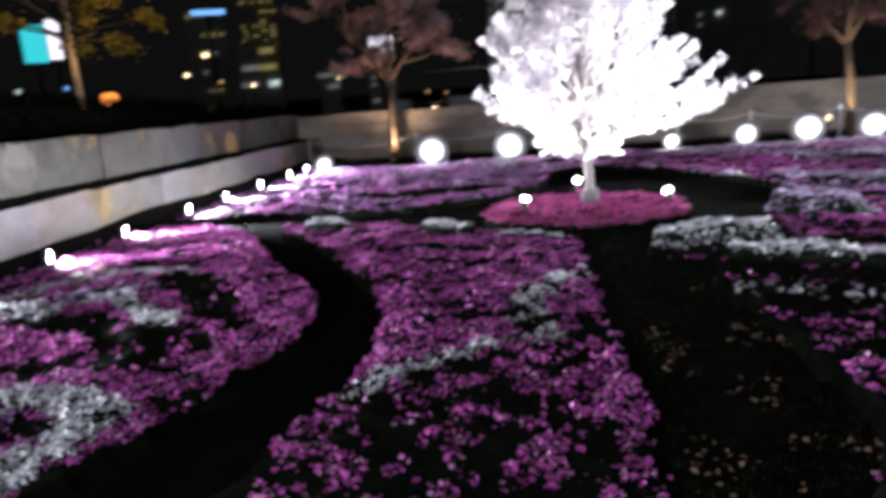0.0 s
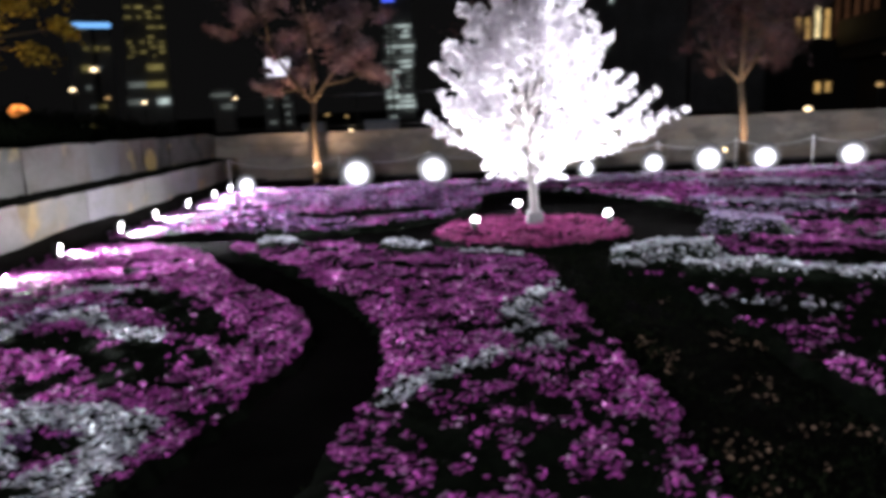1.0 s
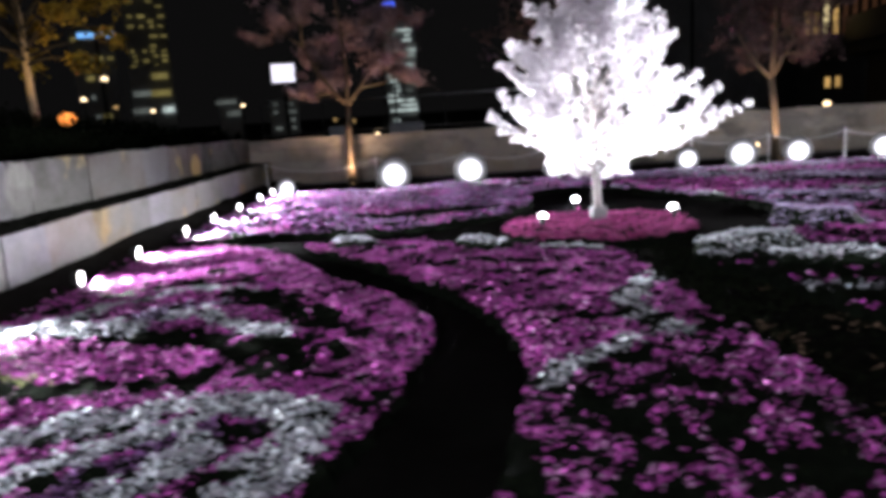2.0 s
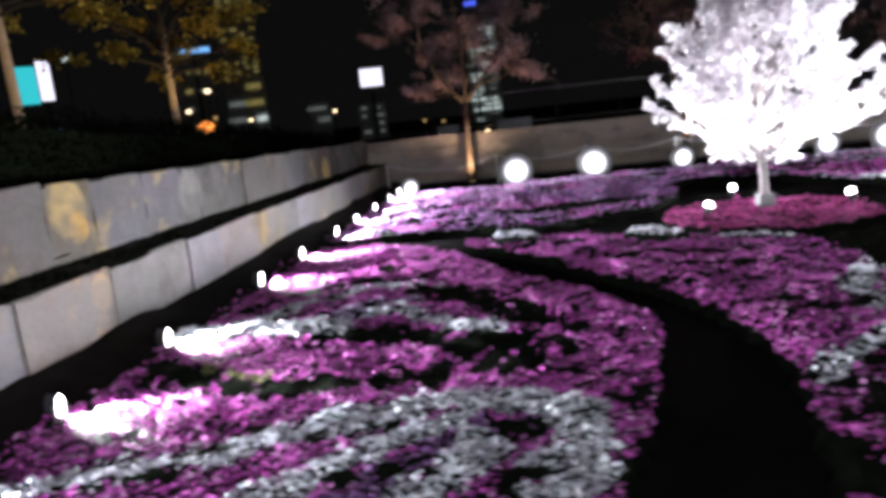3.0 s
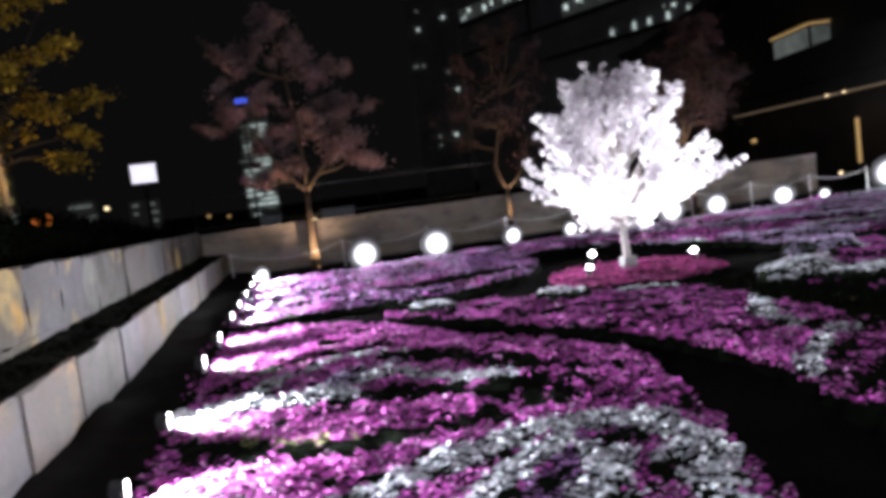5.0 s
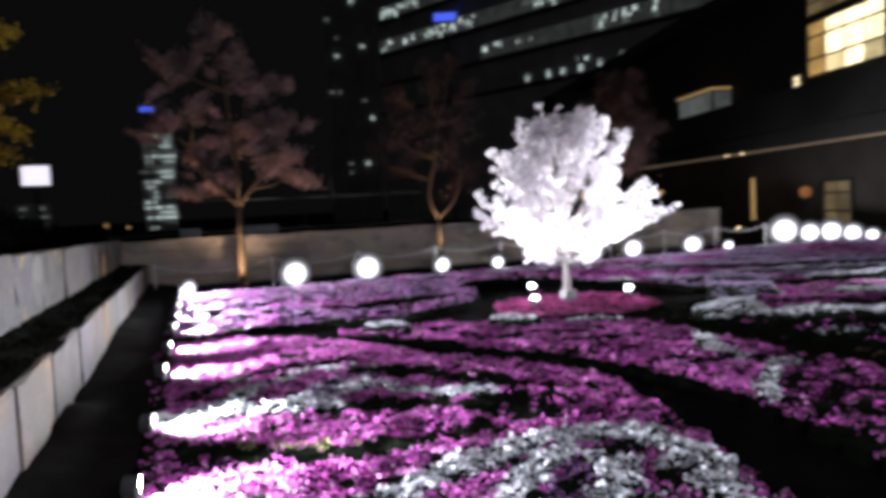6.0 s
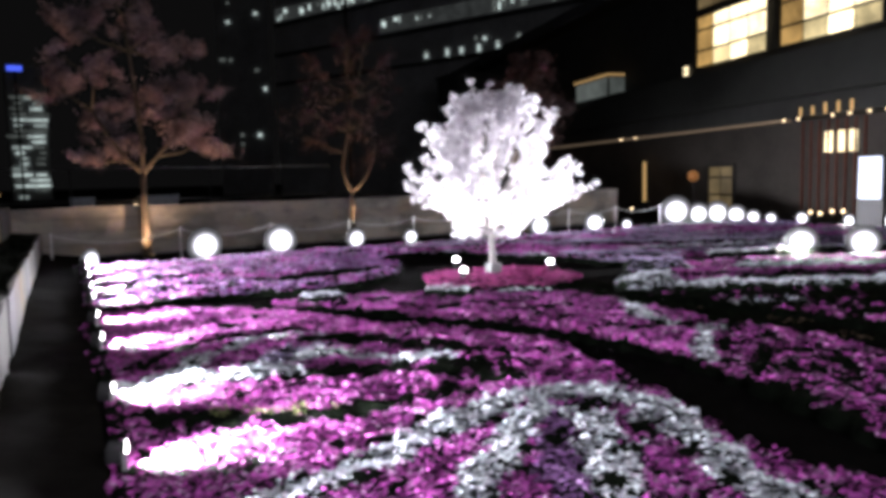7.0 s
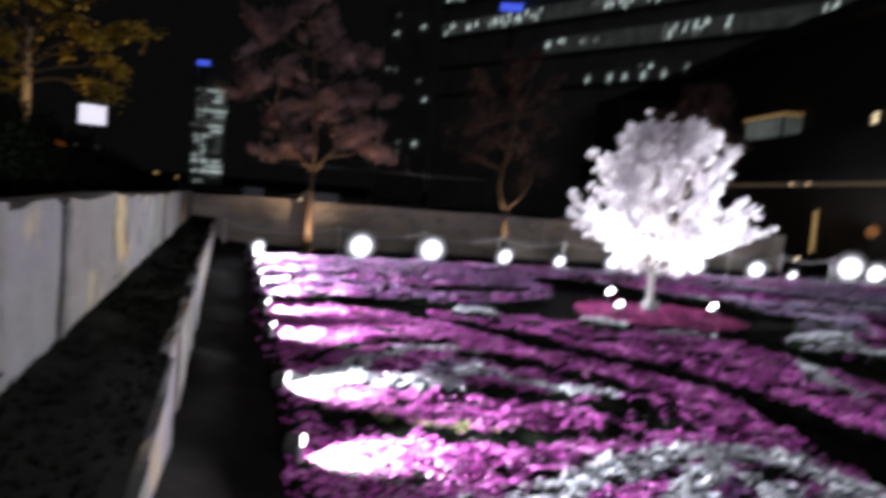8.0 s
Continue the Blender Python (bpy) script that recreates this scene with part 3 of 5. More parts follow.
# Bands of planting: kind, line, half width, density, lift.
BANDS = {
    "left": [
        ("magenta", [(-5.18, 0.6), (-5.18, 7.6)], 0.06, 0.3, 0.0),
        ("bare", [(-4.95, 5.15), (-4.55, 5.6), (-4.1, 5.87), (-3.55, 5.85)], 0.09, 0, 0),
        ("pale", [(-4.75, 4.78), (-4.4, 5.2), (-4.1, 5.5), (-3.9, 5.66), (-3.55, 5.56), (-3.2, 5.2)], 0.12, 0.66, 0.0),
        ("bare", [(-3.42, 5.35), (-3.1, 5.1), (-2.78, 4.7), (-2.6, 4.4)], 0.21, 0, 0),
        ("bare", [(-3.95, 4.28), (-3.5, 4.2), (-3.1, 4.05), (-2.65, 3.8)], 0.17, 0, 0),
        ("white", [(-5.05, 4.42), (-4.5, 4.52), (-4.02, 4.47)], 0.17, 1.0, 0.03),
        ("white", [(-4.0, 4.85), (-3.6, 4.8), (-3.3, 4.57), (-2.85, 4.22)], 0.10, 0.68, 0.01),
        ("lilac", [(-4.0, 4.78), (-3.75, 5.06), (-3.5, 5.05)], 0.09, 0.8, 0.015),
        ("bare", [(-5.05, 3.86), (-4.62, 3.55), (-4.22, 3.36), (-3.75, 3.32), (-3.15, 3.34)], 0.14, 0, 0),
        ("bare", [(-2.95, 3.36), (-2.5, 3.4), (-2.2, 3.32)], 0.045, 0, 0),
        ("lime", [(-4.7, 3.76), (-4.27, 3.52), (-3.98, 3.42)], 0.045, 0.55, 0.01),
        ("purple", [(-3.6, 1.4), (-3.25, 2.05), (-2.98, 2.5)], 0.13, 0.9, 0.0),
        ("purple", [(-2.8, 2.72), (-2.55, 2.66)], 0.1, 0.5, 0.0),
        ("white", [(-5.0, 2.12), (-4.6, 2.3), (-4.1, 2.5), (-3.65, 2.73), (-3.1, 2.93), (-2.7, 2.96), (-2.4, 2.82), (-2.35, 2.4), (-2.54, 1.9), (-2.72, 1.5), (-2.75, 0.7)], 0.125, 0.84, 0.02),
        ("white", [(-4.15, 1.65), (-3.75, 2.04), (-3.4, 2.36), (-3.1, 2.62), (-2.95, 2.74)], 0.1, 0.88, 0.014),
        ("white", [(-3.3, 1.65), (-3.0, 2.05), (-2.88, 2.3), (-2.82, 2.45)], 0.125, 0.84, 0.02),
        ("white", [(-2.75, 2.12), (-2.55, 2.3)], 0.06, 0.7, 0.012),
    ],
    "mid": [
        ("white", [(-1.25, 3.03), (-1.0, 3.35)], 0.06, 0.85, 0.01),
        ("pale", [(-1.0, 3.35), (-0.65, 3.66), (-0.4, 3.85)], 0.06, 0.6, 0.0),
        ("pale", [(-0.36, 3.88), (-0.46, 4.15), (-0.48, 4.5), (-0.28, 4.97), (-0.04, 5.18)], 0.12, 0.52, 0.01),
        ("bare", [(-2.05, 6.28), (-0.75, 6.05)], 0.07, 0, 0),
        ("bare", [(-1.4, 5.66), (-0.7, 5.47)], 0.06, 0, 0),
        ("bare", [(-1.75, 5.12), (-1.0, 5.02)], 0.06, 0, 0),
        ("bare", [(-1.18, 4.43), (-0.77, 4.4)], 0.05, 0, 0),
        ("white", [(-2.88, 7.42), (-2.7, 7.36)], 0.15, 1.0, 0.09),
        ("white", [(-1.6, 6.96), (-1.2, 6.75)], 0.09, 1.0, 0.07),
        ("white", [(-0.84, 6.6), (-0.32, 6.42)], 0.05, 1.0, 0.03),
        ("pale", [(-2.5, 7.1), (-2.15, 6.95)], 0.07, 0.6, 0.0),
    ],
    "right": [
        ("pale", [(0.62, 6.0), (0.95, 6.05), (1.25, 6.2)], 0.17, 0.85, 0.13),
        ("lilac", [(1.86, 7.3), (2.05, 7.15), (2.2, 6.92)], 0.19, 0.95, 0.17),
        ("white", [(1.1, 5.5), (1.7, 5.25), (2.3, 5.0), (3.2, 4.52), (5.0, 3.7)], 0.12, 1.0, 0.09),
        ("pale", [(0.88, 4.66), (1.15, 4.56), (1.5, 4.4)], 0.13, 0.5, 0.0),
        ("white", [(3.3, 6.5), (4.9, 5.65), (7.5, 4.6)], 0.26, 0.6, 0.04),
        ("magenta", [(1.06, 3.05), (1.1, 3.3)], 0.09, 0.7, 0.02),
        ("magenta", [(0.9, 4.05), (1.25, 3.9)], 0.06, 0.7, 0.0),
        ("magenta", [(2.0, 6.6), (3.2, 6.1), (5.0, 5.2)], 0.14, 0.9, 0.03),
    ],
    "back": [
        ("white", [(0.55, 10.95), (1.34, 10.45)], 0.10, 1.0, 0.04),
        ("white", [(1.5, 10.1), (1.95, 9.7)], 0.10, 1.0, 0.04),
        ("bare", [(0.4, 11.9), (1.5, 11.2), (2.6, 10.4)], 0.12, 0, 0),
        ("bare", [(-4.9, 9.5), (-3.6, 9.75), (-2.2, 9.7)], 0.13, 0, 0),
        ("bare", [(-4.9, 10.6), (-3.5, 10.9)], 0.12, 0, 0),
        ("bare", [(-2.6, 9.6), (-1.3, 9.9)], 0.3, 0, 0),
        ("lilac", [(2.5, 9.5), (3.2, 8.9), (3.6, 8.5)], 0.28, 1.0, 0.05),
        ("lilac", [(4.0, 11.2), (7.0, 9.2)], 0.3, 0.9, 0.04),
        ("white", [(3.6, 9.6), (5.2, 9.0), (7.0, 8.3)], 0.1, 0.9, 0.04),
        # White flowers thickened here to paint the pool of light at the near floods.
        ("white", [(4.4, 7.95), (6.5, 7.35), (9.0, 6.85)], 0.32, 1.0, 0.04),
        ("bare", [(3.4, 10.6), (5.8, 9.6), (8.5, 8.4)], 0.12, 0, 0),
        ("bare", [(1.0, 12.3), (4.5, 12.2)], 0.1, 0, 0),
    ],
}
KINDS = ("magenta", "purple", "white", "pale", "lilac", "lime", "rose")
SKIN = {"magenta": M_MAGENTA, "purple": M_PURPLE, "white": M_WHITE, "pale": M_WHITE, "lilac": M_LILAC, "lime": M_LIME, "rose": M_ROSE}
WORDS = {"magenta": "carpet of magenta moss phlox in bloom", "purple": "drift of deep purple moss phlox", "white": "band of white moss phlox in bloom", "pale": "band of pale grey-leaved white phlox", "lilac": "drift of pale lilac moss phlox", "lime": "few yellow-green sprays among the phlox", "rose": "dense round carpet of rose-pink flowers"}


def mound(x, y, seed):
    """Height of the cushions of foliage."""
    return 0.018 + 0.04 * field(x, y, 0.3, seed) + 0.035 * field(x, y, 0.1, seed + 1) + 0.035 * field(x, y, 0.055, seed + 2)


def plant_bed(name, outline, bands, spacing, size, main, thin, seed, label, mixed_tints=False):
    """A bed: a cushion of foliage, then flowers by kind. thin: density of the main kind at a place."""
    xs, ys = [p[0] for p in outline], [p[1] for p in outline]
    bed = thing(name, label, "flower bed", "flower beds")
    # Foliage cushion
    cell = 0.06 if spacing < 0.04 else 0.1
    gx, gy = np.meshgrid(np.arange(min(xs) - cell, max(xs) + cell, cell), np.arange(min(ys) - cell, max(ys) + cell, cell), indexing="ij")
    shape = gx.shape
    gx, gy = gx.ravel(), gy.ravel()
    ok = inside(outline, gx, gy)
    lift = np.zeros(len(gx))
    for kind, line, half, dense, up in bands:
        lift = np.maximum(lift, up * np.clip(1.6 - from_line(line, gx, gy) / half, 0, 1))
    gz = np.where(ok, mound(gx, gy, seed) + lift, -0.03)
    a = (np.arange(shape[0] - 1)[:, None] * shape[1] + np.arange(shape[1] - 1)[None]).ravel()
    keep = ok[a] | ok[a + 1] | ok[a + shape[1]] | ok[a + shape[1] + 1]
    a = a[keep]
    tris = np.concatenate([np.stack([a, a + shape[1], a + shape[1] + 1], -1), np.stack([a, a + shape[1] + 1, a + 1], -1)])
    used, back = np.unique(tris, return_inverse=True)
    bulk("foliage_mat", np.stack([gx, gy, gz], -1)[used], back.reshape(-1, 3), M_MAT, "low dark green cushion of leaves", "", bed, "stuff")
    # Flowers
    px, py = np.meshgrid(np.arange(min(xs), max(xs), spacing), np.arange(min(ys), max(ys), spacing), indexing="ij")
    px, py = px.ravel() + rng.uniform(-0.5, 0.5, px.size) * spacing, py.ravel() + rng.uniform(-0.5, 0.5, py.size) * spacing
    wob = 0.09 * (field(px, py, 0.13, seed + 7) - 0.5)
    ok = inside(outline, px + wob, py + 0.09 * (field(px, py, 0.13, seed + 8) - 0.5))
    px, py = px[ok], py[ok]
    kind_of = np.full(len(px), KINDS.index(main))
    dense = thin(px, py)
    up = np.zeros(len(px))
    edge = 0.06 * (field(px, py, 0.13, seed + 9) - 0.5) + 0.06 * (field(px, py, 0.05, seed + 10) - 0.5)
    if mixed_tints:
        pale_side = (field(px, py * 2.6, 1.3, 77) > 0.36) & (px > 0.8)
        kind_of[pale_side & (rng.uniform(0, 1, len(px)) < 0.85)] = KINDS.index("lilac")
        deep = (field(px, py * 2.0, 1.0, 79) > 0.24) & (px < 0.8)
        kind_of[deep & (rng.uniform(0, 1, len(px)) < 0.8)] = KINDS.index("purple")
        # Sparse lilac flowers put the floods' haze over this side into petal colour.
        kind_of[(px < 0.8) & (rng.uniform(0, 1, len(px)) < 0.16)] = KINDS.index("lilac")
    for kind, line, half, d, rise in bands:
        far = from_line(line, px, py) + edge * 1.6
        at = far < half * (1.5 if rise > 0.1 else 1.0)
        if kind == "bare":
            dense[at] = 0.03
        else:
            kind_of[at], dense[at], up[at] = KINDS.index(kind), d, rise * np.clip(1.6 - far[at] / half, 0, 1)
    patch = field(px, py, 0.13, seed + 4) * 0.5 + field(px, py, 0.055, seed + 5) * 0.5
    chance = np.clip((patch - (0.76 - 0.57 * dense)) / 0.16, 0, 1) * 0.97
    take = rng.uniform(0, 1, len(px)) < chance
    # Sprigs of leaves between the flowers
    gap = ~take & (rng.uniform(0, 1, len(px)) < 0.5)
    at = np.stack([px, py, mound(px, py, seed) + up], -1)
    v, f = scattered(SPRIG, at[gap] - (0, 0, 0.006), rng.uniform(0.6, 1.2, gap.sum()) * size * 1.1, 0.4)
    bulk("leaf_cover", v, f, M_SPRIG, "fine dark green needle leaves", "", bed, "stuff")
    for n, kind in enumerate(KINDS):
        sel = take & (kind_of == n)
        if not sel.any():
            continue
        p = at[sel] + np.stack([0 * px[sel], 0 * px[sel], rng.uniform(0.0, 0.03, sel.sum())], -1)
        v, f = scattered(FLOWER, p, size * (1.1 if kind in ("white", "pale") else 1.0) * rng.uniform(0.6, 1.25, sel.sum()), 0.6)
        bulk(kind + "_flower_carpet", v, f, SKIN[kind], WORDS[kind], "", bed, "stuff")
        if kind == "pale":
            q = sel & (rng.uniform(0, 1, len(px)) < 0.6)
            v, f = scattered(SPRIG, at[q], rng.uniform(0.8, 1.4, q.sum()) * size * 1.2, 0.4)
            bulk("grey_leaf_cover", v, f, M_SPRIG_PALE, "grey-green leaves", "", bed, "stuff")
    return bed


def thin_left(x, y):
    d = 0.9 + 0.05 * (x < -4.2) + 0.45 * (field(x * 0.7, y * 2.4, 0.5, 91) - 0.55) * (x > -4.3)
    core = ((x + 3.0) / 0.75) ** 2 + ((y - 2.05) / 0.8) ** 2 < 1
    d[core] = 0.8
    d[(np.abs(x + 2.75) < 0.4) & (np.abs(y - 3.75) < 0.4)] = 0.42
    d[x < -5.1] = 0.55
    return d


def thin_mid(x, y):
    line = -0.6 + 1.1 * (y - 3.75)
    low = (x > line) & (y < 5.0)
    return np.where(low, 0.43 + 0.2 * (x > -0.12), 0.83 + 0.4 * (field(x * 0.7, y * 2.4, 0.5, 93) - 0.55))


def thin_right(x, y):
    d = np.full(len(x), 0.15)
    d[(y > 6.0) & (x > 1.6)] = 0.6
    return d


def thin_back(x, y):
    streak = field(x, y * 3.2, 1.1, 31)
    return np.clip(0.55 + 0.42 * streak, 0, 0.95)


BED_LABELS = (
    "phlox bed with magenta carpet, white scrolls and dark gaps",
    "curving phlox bed, magenta carpet with a white ribbon",
    "sparse phlox bed with white rows and pale cushions",
    "broad far phlox bed of magenta, lilac and white stripes",
)
plant_bed("flower_bed", BED_LEFT, BANDS["left"], 0.0175, 0.0132, "magenta", thin_left, 11, BED_LABELS[0])
plant_bed("flower_bed", BED_MID, BANDS["mid"], 0.0185, 0.0137, "magenta", thin_mid, 23, BED_LABELS[1])
plant_bed("flower_bed", BED_RIGHT, BANDS["right"], 0.0225, 0.0155, "magenta", thin_right, 37, BED_LABELS[2])
plant_bed("flower_bed", BED_BACK, BANDS["back"], 0.037, 0.0235, "magenta", thin_back, 51, BED_LABELS[3], True)
plant_bed("flower_bed", DISC, [], 0.032, 0.022, "rose", lambda x, y: np.full(len(x), 1.0), 63, "round rose-pink flower bed beneath the white tree")

# Fallen leaves on the turf by the walkway
gx, gy = rng.uniform(0.22, 1.0, 1100), rng.uniform(1.2, 5.0, 1100)
ok = field(gx, gy, 0.16, 8) + 0.1 * (3.0 - gy) > 0.6
v, f = scattered(LEAF, np.stack([gx, gy, 0 * gx + 0.02], -1)[ok], rng.uniform(0.018, 0.04, ok.sum()), 0.35)
bulk("fallen_leaves", v, f, M_STRAW, "scattered dry brown leaves on the turf", "leaves")
gx, gy = rng.uniform(-0.1, 1.0, 6000), rng.uniform(0.6, 7.0, 6000)
v, f = scattered(SPRIG, np.stack([gx, gy, 0 * gx], -1), rng.uniform(0.015, 0.04, 6000), 0.5)
bulk("turf", v, f, M_SPRIG, "dark blades of turf between the beds", "grass")


# ---- lamps of the garden ----
def edge_spot(place, heading, power):
    """A low spot lamp on a stake; heading: degrees from +x of its beam."""
    ob = thing("garden_spotlight", "small white spotlight on a stake beside the flowers", "spotlight", "garden spotlights", "", place, heading)
    tilt = Matrix.Translation((0, 0, 0.14)) @ Matrix.Rotation(radians(98), 4, "Y") @ Matrix.Diagonal((1.35, 0.5, 1, 1))
    part("housing", lathe([(0.02, -0.08), (0.045, -0.07), (0.046, -0.01), (0.05, 0.0), (0.05, 0.006)], 16, None, tilt), M_BLACK, ob, "", True)
    part("lens", lathe([(0.046, 0.004), (0.045, 0.01), (0.025, 0.014), (0.001, 0.015)], 16, None, tilt), M_BEAM, ob, "glowing white lens")
    part("bracket", boxed((-0.012, -0.04, 0.05), (0.012, -0.032, 0.15), 0.003, boxed((-0.012, 0.032, 0.05), (0.012, 0.04, 0.15), 0.003, boxed((-0.012, -0.04, 0.045), (0.012, 0.04, 0.053), 0.003))), M_METAL, ob)
    part("stake", tube([(0, 0, -0.03), (0, 0, 0.05)], [0.006, 0.012]), M_BLACK, ob)
    h = radians(heading)
    d = Vector((math.cos(h), math.sin(h), 0))
    eye = Vector(place) + Vector((0, 0, 0.15)) + d * 0.045
    lamp("spot_beam", "SPOT", eye, eye + d + Vector((0, 0, -0.42)), power, (0.92, 0.92, 1.0), 0.03, 92, 0.75)
    return ob


# The two with y below 2 are unseen, added to brighten the near flowers.
for y in (0.5, 1.6, 3.06, 4.26, 6.05, 7.29, 8.72, 9.8, 11.05, 12.3, 13.2):
    edge_spot((-5.15, y, 0.02), 28 if y < 2 else 0, LEFT_SPOT * (0.24 if y < 2 else 1.3 if y > 8 else 1.0))


def flood(place, heading, power, size=1.0):
    """A round floodlight on a bracket, aimed along heading and a little down; its lens is oversized to carry painted
    bloom.
    """
    ob = thing("floodlight", "round glaring white floodlight at the bed's edge", "floodlight", "floodlights along the beds", "", place, heading)
    tilt = Matrix.Translation((0, 0, 0.155 * size)) @ Matrix.Rotation(radians(97), 4, "Y") @ Matrix.Diagonal((size, size, size, 1))
    part("housing", lathe([(0.05, -0.11), (0.09, -0.1), (0.15, -0.03), (0.19, 0.02), (0.203, 0.035), (0.203, 0.04)], 24, None, tilt), M_BLACK, ob, "", True)
    part("rim", lathe([(0.204, 0.036), (0.2055, 0.042), (0.207, 0.036)], 28, None, tilt), M_METAL, ob, "thin metal rim")
    glass = part("lens", lathe([(0.205, 0.046), (0.19, 0.056), (0.15, 0.068), (0.1, 0.077), (0.05, 0.082), (0.002, 0.084)], 28, None, tilt), M_FLOOD, ob, "domed lens with bloom painted into its glow", True)
    far = glass.data.attributes.new("from_heart", "FLOAT", "POINT")
    heart = tilt @ Vector((0, 0, 0.06))
    for k, vert in enumerate(glass.data.vertices):
        far.data[k].value = (vert.co - heart).length / (0.2 * size)
    bm = boxed((-0.03, -0.05 * size, 0.01), (0.01, 0.05 * size, 0.13 * size), 0.004)
    boxed((-0.08, -0.1 * size, 0.0), (0.05, 0.1 * size, 0.012), 0.003, bm)
    part("bracket", bm, M_BLACK, ob)
    h = radians(heading)
    d = Vector((math.cos(h), math.sin(h), 0))
    eye = Vector(place) + Vector((0, 0, 0.19 * size)) + d * 0.13 * size
    lamp("flood_beam", "SPOT", eye, eye + d + Vector((0, 0, -0.3)), power, (0.92, 0.915, 1.0), 0.12, 130, 0.7)
    return ob


for x, y, turn, power, size in (
    (-5.1, 14, -50, 0.5, 1),
    (-2.96, 14.65, -85, 1.1, 1.65),
    (-1.37, 14.77, -95, 1.1, 1.65),
    (0.37, 14.9, -80, 0.5, 1.15),
    (1.77, 14.95, -90, 0.4, 0.9),
    (3.14, 14.95, -90, 0.7, 1.2),
    (4.27, 14.95, -100, 1.0, 1.5),
    (5.42, 14.95, -100, 1.0, 1.4),
    (7.2, 14.95, -110, 1.0, 1.35),
    (8.33, 14.95, -110, 0.4, 0.7),
    (10.87, 15.7, -120, 1, 2.2),
    (11.5, 15.4, -125, 1.2, 1.6),
    (11.97, 15.1, -130, 1, 1.7),
    (12.22, 14.6, -140, 1, 1.4),
    (12.47, 14.2, -140, 0.7, 1.0),
    (12.62, 13.7, -150, 0.7, 0.8),
    (12.91, 12.9, -160, 0.6, 0.9),
    (13.06, 11.6, -170, 0.5, 0.8),
    (13.1, 10.6, -175, 0.5, 0.9),
    (6.2, 7.9, -140, 4.5, 1.35),
    (6.95, 7.25, -140, 4.5, 1.35),
):
    flood((x, y, -0.02), turn, BACK_FLOOD * power, 1.05 * size)


# ---- white blossom tree ----
def limb(start, way, length, bend, steps, r):
    pts, p, d = [Vector(start)], Vector(start), Vector(way).normalized()
    for _ in range(steps):
        d = (d + bend * Vector((r.uniform(-1, 1), r.uniform(-1, 1), r.uniform(-0.4, 1)))).normalized()
        p = p + d * length / steps
        pts.append(p.copy())
    return pts


def crown_reach(z):
    """Half width of the blossom tree's crown at a height."""
    rows = [(0.5, 0.1), (0.65, 0.3), (0.8, 0.52), (0.95, 0.78), (1.2, 1.0), (1.5, 1.03), (1.75, 1.02), (2.0, 0.97), (2.2, 0.87), (2.35, 0.7), (2.48, 0.52), (2.6, 0.2)]
    return float(np.interp(z, [a for a, b in rows], [b for a, b in rows]))


